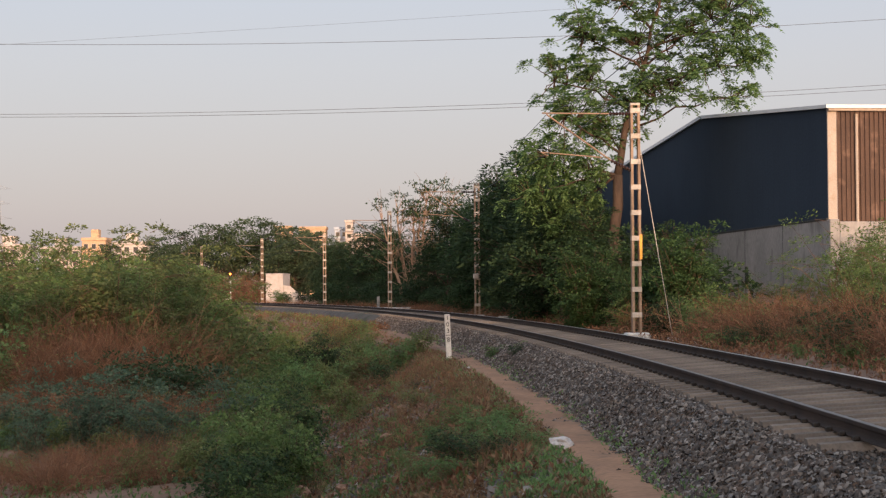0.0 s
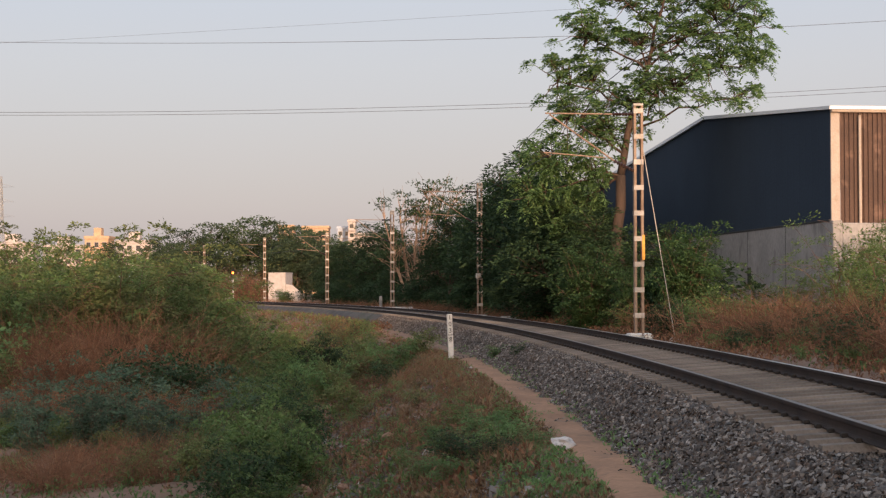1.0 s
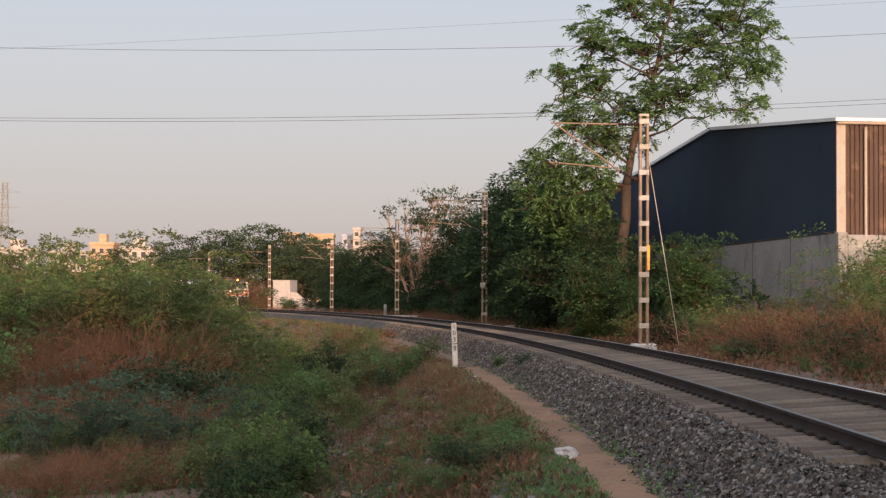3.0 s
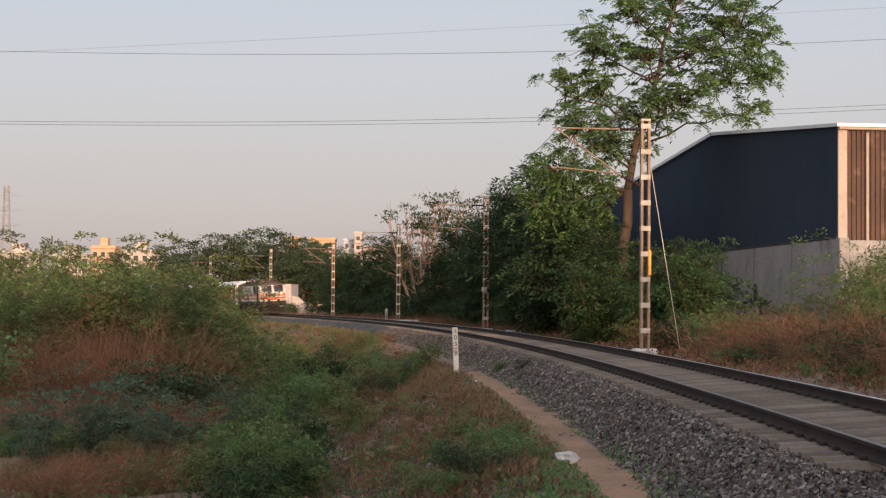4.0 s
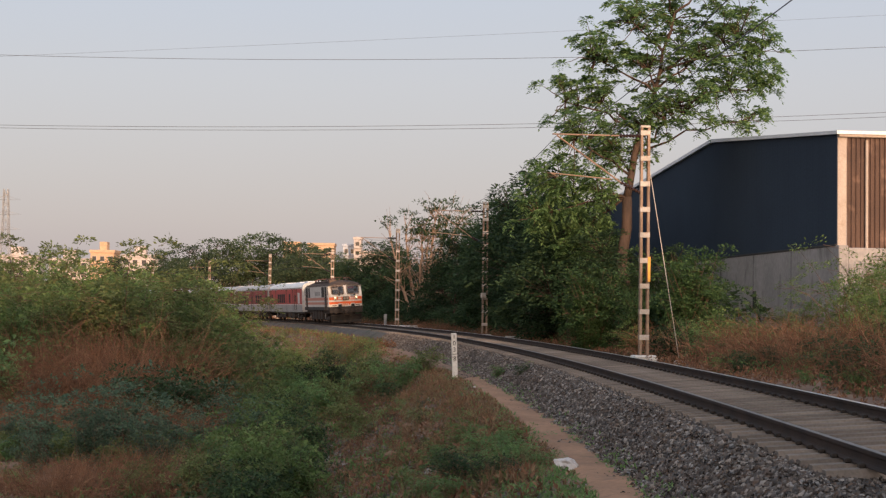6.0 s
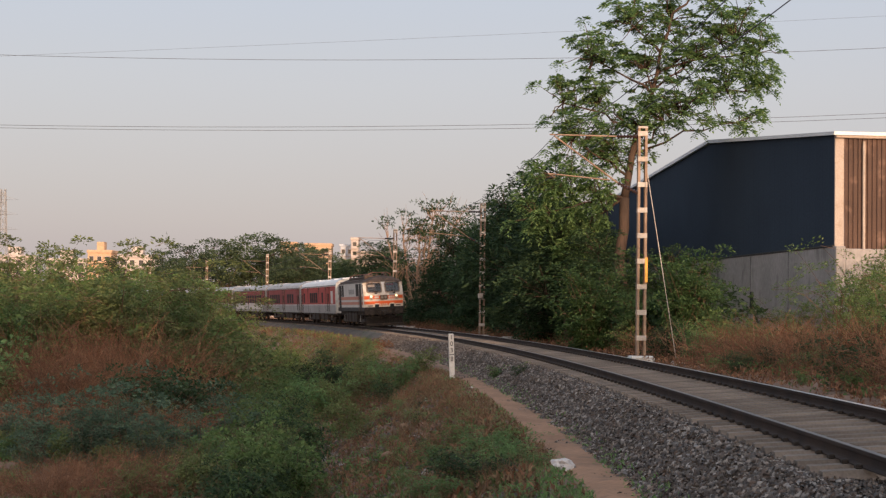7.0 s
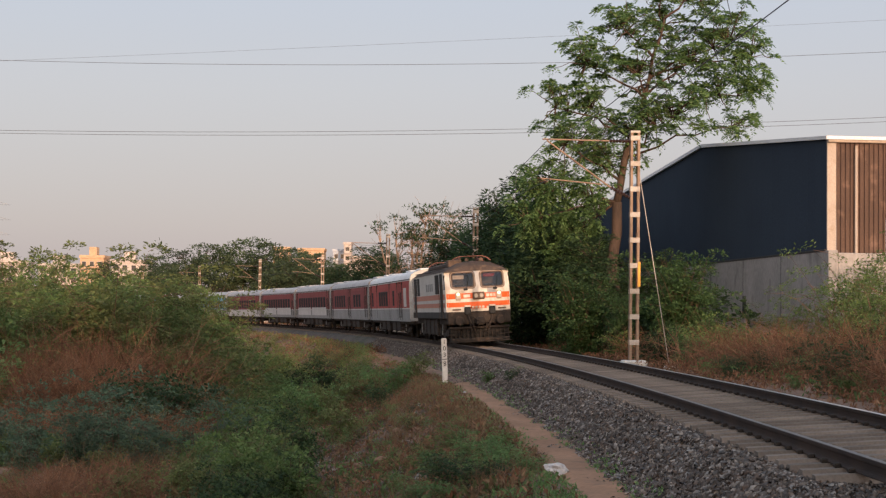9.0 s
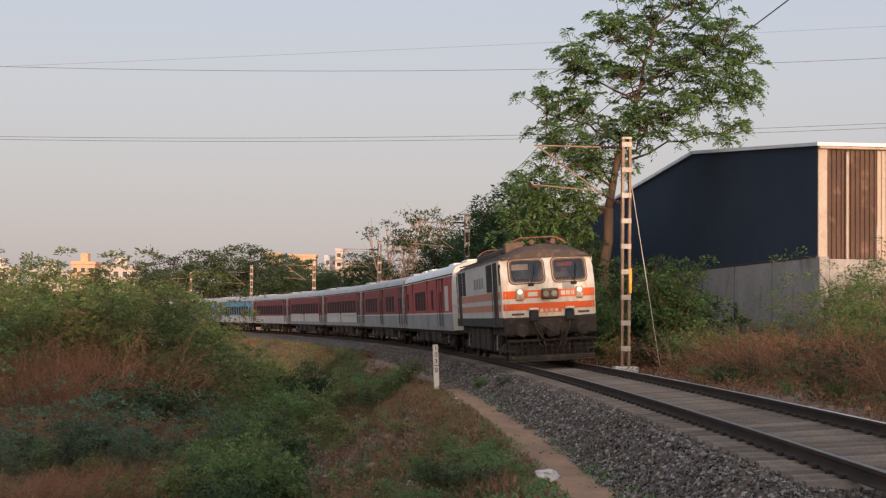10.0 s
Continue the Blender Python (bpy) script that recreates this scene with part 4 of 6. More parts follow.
    part("underframe", Geo().box(-8.4, -1.3, 0.95, 8.1, 1.3, 1.3, 0.03), M_UNDER, c)
    for x in (5.1, -5.1):
        bogie(c, x, 2.8, 1.25)
    return c


loco = locomotive()
STYLES = [("red coach with grey lower band and silver roof", M_RED, M_CGREY, M_CROOFW, "power"),
          ("dull red coach with grey lower band", M_MAROON, M_CGREY, M_CROOF, "pantry"),
          ("dull red coach with pale panels under dark windows", M_MAROON, M_CGREY, M_CROOF, "pale"),
          ("dull red coach with pale panels under dark windows", M_MAROON, M_CGREY, M_CROOF, "pale"),
          ("dull red coach with pale lower band", M_MAROON, M_CWHITE, M_CROOF, "seat"),
          ("blue coach with pale lower band", M_BLUE, M_CWHITE, M_CROOF, "seat"),
          ("blue coach with pale lower band", M_BLUE, M_CWHITE, M_CROOF, "seat"),
          ("blue coach with pale lower band", M_BLUE, M_CWHITE, M_CROOF, "seat")]
coaches = [coach(*st) for st in STYLES]


def ride(s_mid, half_base):
    """The pose of a vehicle whose bogies stand on the track before and behind s_mid."""
    a, b = tp(s_mid - half_base), tp(s_mid + half_base)
    fwd = (a - b).normalized()
    ang = s_mid / RAD
    up = Vector((-math.cos(ang) * math.sin(CANT), -math.sin(ang) * math.sin(CANT), math.cos(CANT)))
    left = up.cross(fwd).normalized()
    up = fwd.cross(left)
    m = Matrix((fwd, left, up)).transposed().to_4x4()
    m.translation = (a + b) / 2
    return m


def front_at(t):
    return 47.3 + 25.536 * (10 - t) - 0.0813 * (10 - t) ** 2


def motions():
    times = [0.25 * k for k in range(41)]
    walk(loco, [(t, ride(front_at(t) + 9.08, 5.1)) for t in times])
    for k, c in enumerate(coaches):
        walk(c, [(t, ride(front_at(t) + 18.16 + 24.7 * k + 12.35, 7.45)) for t in times])


# ---- plants ----
def sprays(rng, pts, axes, length, blades, width, droop=0.25, spread=0.9):
    """Small pointed leaves fanned about an axis at every point. Returns points and quads."""
    n = len(pts)
    p = np.repeat(pts, blades, axis=0)
    ax = np.repeat(axes, blades, axis=0) + rng.normal(0, spread, (n * blades, 3))
    ax[:, 2] -= droop * rng.random(n * blades)
    ax /= np.linalg.norm(ax, axis=1, keepdims=True) + 1e-9
    ln = length * (0.6 + 0.8 * rng.random((n * blades, 1)))
    up = rng.normal(0, 0.5, (n * blades, 3)) + np.array([0, 0, 1.0])
    sd = np.cross(ax, up)
    sd /= np.linalg.norm(sd, axis=1, keepdims=True) + 1e-9
    nm = np.cross(sd, ax)
    w = ln * width
    base, tip = p, p + ax * ln
    mid = p + ax * ln * 0.5 + nm * ln * 0.08
    v = np.stack([base, mid + sd * w, tip, mid - sd * w], axis=1).reshape(-1, 3)
    return v, np.arange(len(v)).reshape(-1, 4)


def unit(rng, n):
    d = rng.normal(0, 1, (n, 3))
    return d / np.linalg.norm(d, axis=1, keepdims=True)


def cloud(rng, lobes, clusters, per, tight, flat=0.6, shell=0.55):
    """Points for leaves: clusters near the surface of lobes (x, y, z, rx, ry, rz), with gaps between them."""
    vol = np.array([l[3] * l[4] * l[5] for l in lobes]) ** 0.67
    pick = rng.choice(len(lobes), clusters, p=vol / vol.sum())
    L = np.array(lobes)[pick]
    r = shell + (1 - shell) * rng.random((clusters, 1)) ** 0.7
    d = unit(rng, clusters)
    c = L[:, :3] + d * r * L[:, 3:]
    size = tight * (0.5 + rng.random((clusters, 1)))
    q = np.repeat(c, per, axis=0) + np.clip(rng.normal(0, 1, (clusters * per, 3)), -1.5, 1.5) * np.repeat(size, per, axis=0) * np.array([1, 1, flat])
    ax = np.repeat(d, per, axis=0) * 0.7 + unit(rng, clusters * per) * 0.6
    return c, q, ax


def limb(g, rng, a, b, r0, r1, n=5, wander=0.12, sides=6):
    a, b = Vector(a), Vector(b)
    ln = (b - a).length
    pts = []
    for i in range(n + 1):
        t = i / n
        k = math.sin(math.pi * t) * wander * ln
        pts.append(a.lerp(b, t) + Vector(rng.normal(0, 0.4, 3)) * k * 0.7 + Vector((0, 0, k * 0.35)))
    g.tube(pts, [r0 + (r1 - r0) * i / n for i in range(n + 1)], sides)
    return pts


def tree_meshes(name, seed, trunk, fork, r0, lobes, clusters, per, length, leaf, bark, blades=4, width=0.16, tight=0.45, twigs=1.0, flat=0.6, droop=0.25, shell=0.55, leader=None):
    rng = np.random.default_rng(seed)
    g = Geo()
    limb(g, rng, trunk, fork, r0, r0 * 0.72, 5, 0.04, 9)
    spine = limb(g, rng, fork, leader, r0 * 0.6, r0 * 0.12, 9, 0.05, 8) if leader else None
    c, q, ax = cloud(rng, lobes, clusters, per, tight, flat, shell)
    hubs = []
    for l in lobes:
        hub = Vector(l[:3]) - Vector((0, 0, l[5] * 0.35))
        start = min(spine, key=lambda k: (k - hub).length + 3.0 * max(0.0, k.z - hub.z + 1.2)) if spine else fork
        pts = limb(g, rng, start, hub, r0 * (0.21 if spine else 0.27), r0 * 0.06, 6, 0.10, 6)
        hubs.append((hub, pts))
    for p in c[: int(len(c) * twigs)]:
        p = Vector(p)
        hub, pts = min(hubs, key=lambda h: (h[0] - p).length)
        start = min(pts[3:], key=lambda k: (k - p).length)
        limb(g, rng, start, p, r0 * 0.075 + 0.012, 0.012, 4, 0.14, 4)
    if leader:
        ways = c - np.array(leader) * 0.6
        ways /= np.linalg.norm(ways, axis=1, keepdims=True)
        v, f = rosettes(rng, c, ways, blades, length, per, length * 0.42, width, droop)
    else:
        v, f = sprays(rng, q, ax, length, blades, width, droop)
    return g.mesh(name + "_wood", bark, True), array_mesh(name + "_leaves", v, f, leaf)


def plant(name, wood, leaves, m, label, category, group="", crown="crown", stem="trunk"):
    t = root(name, m, label, category, group)
    part(stem, wood, None, t)
    part(crown, leaves, None, t)
    return t


def brush_mesh(name, seed, n, radius, height, leaf, width=0.008, lean=0.5, forks=3):
    """A tangle of thin dry stems: bent three-sided blades."""
    rng = np.random.default_rng(seed)
    vs, fs = [], []
    for i in range(n):
        a, r = rng.random() * math.tau, radius * math.sqrt(rng.random())
        p = np.array([r * math.cos(a), r * math.sin(a), -0.1])
        d = np.array([rng.normal(0, lean), rng.normal(0, lean), 1.0])
        h = height * (0.45 + 0.55 * rng.random())
        for k in range(forks):
            q, dd, w = p + d * 0.0, d + rng.normal(0, 0.8, 3) * (k > 0), width * (1.0 if k == 0 else 0.6)
            if k:
                q = p + d * h * (0.2 + 0.5 * rng.random())
            seg = h / 3 * (1.0 if k == 0 else 0.5)
            sd = np.cross(dd, rng.normal(0, 1, 3))
            sd /= np.linalg.norm(sd) + 1e-9
            pts = [q]
            for j in range(3):
                dd = dd + rng.normal(0, 0.62, 3)
                pts.append(pts[-1] + dd / np.linalg.norm(dd) * seg)
            n0 = len(vs)
            for j, pt in enumerate(pts):
                ww = w * (1 - j / 4)
                vs += [pt + sd * ww, pt - sd * ww]
            fs += [(n0 + 2 * j, n0 + 2 * j + 1, n0 + 2 * j + 3, n0 + 2 * j + 2) for j in range(3)]
    return array_mesh(name, np.array(vs), np.array(fs), leaf)


def pads(rng, centres, ways, radius, leaves, flat=0.16, dome=0.35):
    """Flat, slightly domed sprays of leaves: points and leaf directions round every centre."""
    n = len(centres)
    up = ways * 0.35 + np.array([0, 0, 1.0]) + rng.normal(0, 0.22, (n, 3))
    up /= np.linalg.norm(up, axis=1, keepdims=True)
    e = np.cross(up, rng.normal(0, 1, (n, 3)))
    e /= np.linalg.norm(e, axis=1, keepdims=True) + 1e-9
    o = np.cross(up, e)
    size = radius * (0.55 + 0.75 * rng.random((n, 1)))
    long = 1.0 + 0.7 * rng.random((n, 1))
    up, e, o, size, long = (np.repeat(a, leaves, axis=0) for a in (up, e, o, size, long))
    m = n * leaves
    r, a = np.sqrt(rng.random((m, 1))), rng.random((m, 1)) * math.tau
    flatway = e * np.cos(a) * long + o * np.sin(a)
    p = np.repeat(centres, leaves, axis=0) + flatway * r * size + up * size * (rng.normal(0, flat, (m, 1)) - dome * r * r)
    ax = flatway * (0.35 + r) + up * (0.35 - 0.7 * r * dome) + rng.normal(0, 0.35, (m, 3))
    return p, ax


def pad_tree(name, seed, trunk, fork, r0, lobes, clusters, radius, leaves, length, leaf, bark, width=0.2, shell=0.5, twigs=0.5, dome=0.35):
    """A tree or bush whose crown is made of sprays with gaps between them."""
    rng = np.random.default_rng(seed)
    g = Geo()
    limb(g, rng, trunk, fork, r0, r0 * 0.7, 5, 0.05, 8)
    c, _, _ = cloud(rng, lobes, clusters, 1, 0.0, 0.5, shell)
    hubs = []
    for l in lobes:
        hub = Vector(l[:3]) - Vector((0, 0, l[5] * 0.35))
        hubs.append((hub, limb(g, rng, fork, hub, r0 * 0.42, r0 * 0.12, 6, 0.1, 6)))
    mid = np.array([tuple(h[0]) for h in hubs]).mean(axis=0)
    for p in c[: int(len(c) * twigs)]:
        p = Vector(p)
        hub, pts = min(hubs, key=lambda h: (h[0] - p).length)
        limb(g, rng, min(pts[2:], key=lambda k: (k - p).length), p, r0 * 0.1 + 0.01, 0.01, 4, 0.14, 4)
    ways = c - mid
    ways /= np.linalg.norm(ways, axis=1, keepdims=True) + 1e-9
    p, ax = pads(rng, c, ways, radius, leaves, 0.16, dome)
    v, f = sprays(rng, p, ax, length, 1, width, 0.1, 0.1)
    return g.mesh(name + "_wood", bark, True), array_mesh(name + "_leaves", v, f, leaf)


def arching_bush(name, seed, stems, height, spread, per_stem, radius, leaves, length, leaf, bark, bare=0.3, droop=0.8, thick=0.02, width=0.22, aside=1.0):
    """Stems that rise from one foot and arch over, each bearing flat sprays of small leaves."""
    rng = np.random.default_rng(seed)
    g, C, A = Geo(), [], []
    for k in range(stems):
        az, r, h = rng.random() * math.tau, spread * (0.1 + 0.9 * rng.random()), height * (0.45 + 0.55 * rng.random())
        base = np.array([rng.normal(0, spread * 0.16), rng.normal(0, spread * 0.16), -0.1])
        out = np.array([math.cos(az), math.sin(az), 0.0])
        sag, swing = droop * rng.random(), rng.normal(0, 0.12, 2)

        def on(t):
            return base + out * r * t ** 1.4 + np.array([swing[0] * h * t * t, swing[1] * h * t * t, h * (t * (1 + 0.5 * sag) - sag * t ** 2.4)])
        ts = (0, 0.2, 0.4, 0.6, 0.8, 1.0)
        g.tube([on(t) for t in ts], [thick * (1.15 - t) for t in ts], 3, False)
        for j in range(per_stem):
            t = bare + (1.03 - bare) * (j + rng.random()) / per_stem
            q = on(t)
            side = rng.normal(0, 1, 3) * np.array([1, 1, 0.45]) * radius * aside
            if j % 2:
                g.tube([q, q + side * 0.5 + np.array([0, 0, 0.06 * radius]), q + side], [thick * 0.4, thick * 0.3, thick * 0.15], 3, False)
            C.append(q + side)
            A.append(out * 0.6 + side / (radius + 1e-6) * 0.3)
    p, ax = pads(rng, np.array(C), np.array(A), radius, leaves)
    v, f = sprays(rng, p, ax, length, 1, width, 0.12, 0.1)
    return g.mesh(name + "_wood", bark), array_mesh(name + "_leaves", v, f, leaf)


def rosettes(rng, centres, ways, fronds, reach, leaflets, length, width, droop):
    """Whorls of feathery leaves at twig ends: every leaf is a drooping rib with paired leaflets."""
    n = len(centres)
    c, w = np.repeat(centres, fronds, axis=0), np.repeat(ways, fronds, axis=0)
    m = n * fronds
    a = rng.random((m, 1)) * math.tau
    d = np.concatenate([np.cos(a), np.sin(a), 0.3 + 0.6 * rng.normal(0, 1, (m, 1))], axis=1) + w * 0.5
    d /= np.linalg.norm(d, axis=1, keepdims=True)
    ln = reach * (0.6 + 0.6 * rng.random((m, 1)))
    sd = np.cross(d, np.array([0, 0, 1.0]))
    sd /= np.linalg.norm(sd, axis=1, keepdims=True) + 1e-9
    P, A = [], []
    for k in range(leaflets):
        u = 0.2 + 0.8 * k / (leaflets - 1)
        P.append(c + d * ln * u - np.array([0, 0, droop]) * ln * u * u)
        A.append(d * 0.8 + sd * (1 if k % 2 else -1) - np.array([0, 0, droop * u]))
    return sprays(rng, np.concatenate(P), np.concatenate(A), length, 1, width, 0.1, 0.15)


def at(x, y, rz=0.0, sc=1.0, szs=None, dz=0.0):
    return pose(x, y, land(x, y) + dz, 0, 0, rz) @ Matrix.Diagonal((sc, sc, szs or sc, 1))


def again(ob, m):
    """A copy whose scale is that of m alone."""
    return copy_thing(ob, m @ Matrix.Diagonal((1 / ob.scale.x, 1 / ob.scale.y, 1 / ob.scale.z, 1)))


# the large tree beside the shed
BIG = [(-3.2, 0, 8.3, 2.1, 2.4, 1.3), (-2.5, 1, 6.0, 2.3, 2.4, 1.7), (-2.7, -1, 10.6, 1.8, 2.2, 1.4), (-1.3, 0, 12.6, 2.0, 2.4, 1.6), (-0.4, 1, 10.2, 2.2, 2.4, 1.6),
       (1.0, 0, 14.4, 2.3, 2.6, 1.8), (2.6, -1, 12.0, 2.5, 2.4, 1.6), (5.0, 0, 13.4, 2.4, 2.4, 1.7), (5.8, 1, 11.6, 1.5, 2.0, 0.8), (2.4, 1, 17.0, 2.6, 2.6, 1.6),
       (5.4, 0, 15.9, 2.1, 2.3, 1.6), (-1.4, -1, 7.7, 1.8, 2.0, 1.2), (0.2, 0, 16.6, 1.8, 2.0, 1.3), (4.2, 0, 18.4, 2.4, 2.2, 1.3), (6.8, 0, 13.4, 1.1, 1.4, 1.2), (1.0, 0, 11.2, 1.8, 2.0, 1.4), (-3.1, 0, 12.6, 1.5, 1.8, 1.5), (-1.6, 0, 14.8, 1.7, 2.0, 1.5), (-4.4, 0, 7.0, 1.6, 1.8, 1.6), (6.6, 0, 15.2, 1.3, 1.6, 1.4), (3.6, 0, 15.0, 1.8, 2.0, 1.6)]
wood, leaves = tree_meshes("large_tree", 11, (-0.2, 0, -0.4), (0.0, 0, 7.4), 0.34, BIG, 760, 9, 0.48, M_LEAF, M_BARK, 10, 0.20, 0.40, 0.9, 0.24, 0.6, 0.1, (2.3, 0, 16.6))
plant("large_tree", wood, leaves, at(8.2, 85.0), "tall spreading green tree with sunlit brown limbs", "tree")

# hedgerow trees outside the curve
HEDGE_LOBES = [[(0, 0, 5.2, 2.6, 2.6, 2.2), (-1.6, 0.6, 3.4, 2.2, 2.2, 1.9), (1.7, -0.4, 3.6, 2.2, 2.2, 2.0), (0.2, -1.2, 2.0, 2.4, 1.8, 1.7), (0.4, 0.3, 7.2, 1.7, 1.7, 1.6)],
               [(0.4, 0, 6.4, 2.1, 2.1, 2.0), (-1.5, -0.5, 4.6, 2.2, 2.2, 1.7), (1.5, 0.6, 4.2, 2.4, 2.0, 1.8), (-0.4, -1.2, 2.2, 2.5, 1.9, 1.9), (-0.6, 0.4, 8.0, 1.4, 1.4, 1.3)]]
hedge = []
for k, lobes in enumerate(HEDGE_LOBES):
    w, l = pad_tree("hedge_tree", 21 + k, (0, 0, -0.3), (0.1, 0, 2.2), 0.2, lobes, 200, 0.62, 60, 0.23, M_LEAF_DK, M_BARK, 0.21, 0.5, 0.4)
    hedge.append(plant("hedgerow_tree", w, l, at(2.0, 112.0), "dense dark green tree in the hedgerow", "tree", "trees of the hedgerow"))
ROW = [(-16.2, 238, 7.6), (-14.8, 222, 7.6), (-10.3, 205, 9.6), (-7.0, 192, 8.8), (-4.0, 180, 8.0), (-5.6, 172, 5.2), (-1.6, 156, 5.4), (-8.6, 196, 8.6), (-1.2, 169, 8.0), (1.2, 152, 9.6), (3.3, 134, 10.4), (4.9, 121, 9.2), (6.2, 109, 8.2), (7.3, 99, 7.2), (9.6, 118, 9.0), (6.6, 140, 9.6), (6.9, 80.5, 5.6), (9.9, 82.0, 4.6), (5.6, 88.0, 7.4), (4.9, 93.0, 7.4), (5.0, 104.0, 8.6), (3.0, 118.0, 8.4), (5.2, 100.0, 10.6), (3.4, 112.0, 9.8), (4.8, 128.0, 11.2), (-0.4, 140.0, 8.0), (-3.0, 172.0, 6.6)]
rr = random.Random(5)
for k, (x, y, h) in enumerate(ROW):
    src, sc = hedge[k % 2], (h + 0.3) / (8.8 if k % 2 == 0 else 9.3)
    again(src, at(x, y, rr.uniform(0, 360), sc * rr.uniform(1.0, 1.25), sc))
for o in hedge:
    o.matrix_basis = at(4.2 + 3.0 * hedge.index(o), 126.0 - 20 * hedge.index(o), 40, 0.9)

# undergrowth that closes the hedgerow to the ground
w, l = pad_tree("undergrowth", 31, (0, 0, -0.2), (0, 0, 0.5), 0.08, [(0, 0, 1.4, 1.9, 1.9, 1.3), (1.2, 0.3, 0.8, 1.4, 1.4, 0.9), (-1.2, -0.3, 0.9, 1.5, 1.5, 1.0)], 100, 0.48, 44, 0.21, M_LEAF_DK, M_TWIG, 0.24, 0.45)
under = plant("undergrowth_bush", w, l, at(5.0, 92.0), "dark green bush under the hedgerow trees", "bush", "bushes under the hedgerow", "foliage", "branchwork")
for k in range(26):
    s = 62 + k * 5.6
    p = gp(s, -6.6 - rr.uniform(0, 2.4))
    again(under, at(p.x, p.y, rr.uniform(0, 360), rr.uniform(0.8, 1.35)))

# two lighter bushes by the guyed mast
w, l = arching_bush("roadside_bush", 33, 38, 3.9, 1.7, 9, 0.32, 64, 0.125, M_LEAF_MD, M_TWIG, 0.12, 0.3, 0.02, 0.2, 0.9)
b1 = plant("roadside_bush", w, l, at(5.6, 72.0, 30, 1.02), "bright green leafy bush beside the track", "bush", "bushes beside the track", "foliage", "branchwork")
again(b1, at(8.9, 66.5, 140, 1.05, 1.15))
again(b1, at(7.4, 69.5, 250, 0.7))
w, l = arching_bush("feathery_bush", 34, 19, 4.6, 2.6, 8, 0.38, 44, 0.11, M_LEAF_LT, M_TWIG, 0.2, 0.7, 0.024, 0.22, 1.3)
feather = plant("feathery_bush", w, l, at(14.0, 62.5, 20, 0.9), "feathery light green thorn bush", "bush", "thorn bushes", "foliage", "branchwork")
for x, y, sc in ((14.4, 57.5, 0.85), (16.2, 62.0, 1.05), (16.9, 66.0, 1.15), (13.4, 53.0, 0.6), (12.4, 64.0, 0.6)):
    again(feather, at(x, y, rr.uniform(0, 360), sc))

# the tree with bare pale limbs
g, rng = Geo(), np.random.default_rng(8)
tips = []
for bx, lean in ((-2.0, -0.9), (-1.2, -0.4), (-0.6, 0.3), (0.0, 0.8), (0.3, 1.3), (0.7, 1.8), (0.9, 2.3), (1.2, 2.7), (-0.9, 1.0)):
    top = (bx + lean * 1.4, rng.normal(0, 0.8), 9.6 + rng.normal(0, 0.8) - (2.6 if lean > 2 else 0))
    pts = limb(g, rng, (bx * 0.5, 0, -0.3), top, 0.20, 0.06, 8, 0.06, 6)
    for k in range(30):
        s = pts[int(rng.integers(2, 9))]
        e = s + Vector((rng.normal(lean * 0.3, 0.9), rng.normal(0, 0.8), abs(rng.normal(1.2, 0.7))))
        limb(g, rng, s, e, 0.05, 0.015, 4, 0.12, 4)
        for j in range(1):
            limb(g, rng, s.lerp(e, rng.random()), e + Vector((rng.normal(lean * 0.2, 0.7), rng.normal(0, 0.6), abs(rng.normal(0.5, 0.5)))), 0.025, 0.01, 3, 0.12, 3)
        tips.append(e)
rim = [np.array(t) for t in tips if t[2] > 8.4 or t[0] < -1.8]
pts = np.concatenate([t + rng.normal(0, 1, (14, 3)) * np.array([0.4, 0.4, 0.12]) for t in rim])
v, f = sprays(rng, pts, unit(rng, len(pts)), 0.26, 4, 0.2)
plant("bare_limbed_tree", g.mesh("bare_wood", M_PALEBARK, True), array_mesh("sparse_leaves", v, f, M_LEAF_DK), at(-3.6, 164.0, 0, 0.97), "half-bare tree with pale sunlit limbs and sparse leaves", "tree")

# far trees where the line goes out of sight
w, l = pad_tree("far_tree", 41, (0, 0, -0.5), (0, 0, 4.0), 0.35, [(0, 0, 9.5, 4.6, 4.6, 3.4), (-4.2, 0, 7.0, 4.0, 4.0, 3.2), (4.2, 0, 6.6, 4.0, 4.0, 3.4), (0.5, -2, 4.6, 4.6, 3.6, 3.4), (1.5, 0, 12.2, 2.8, 2.8, 2.0)], 240, 0.95, 44, 0.42, M_LEAF_FAR, M_BARK, 0.3, 0.5, 0.2)
far = plant("far_tree", w, l, at(-42.3, 345.0, 0, 1.22), "broad hazy green tree in the distance", "tree", "distant trees")
for x, y, sc in ((-51.3, 330, 0.92), (-47.3, 342, 1.03), (-36.1, 340, 1.05), (-29.7, 322, 0.83), (-49.6, 302, 0.70), (-58, 335, 0.85), (-24, 312, 0.62), (-33, 330, 0.75), (-64, 320, 0.75), (-18, 300, 0.62), (-12, 290, 0.6), (-26, 332, 0.9), (-21.5, 326, 0.74), (-31, 342, 0.98)):
    again(far, at(x, y, rr.uniform(0, 360), sc * 1.09))

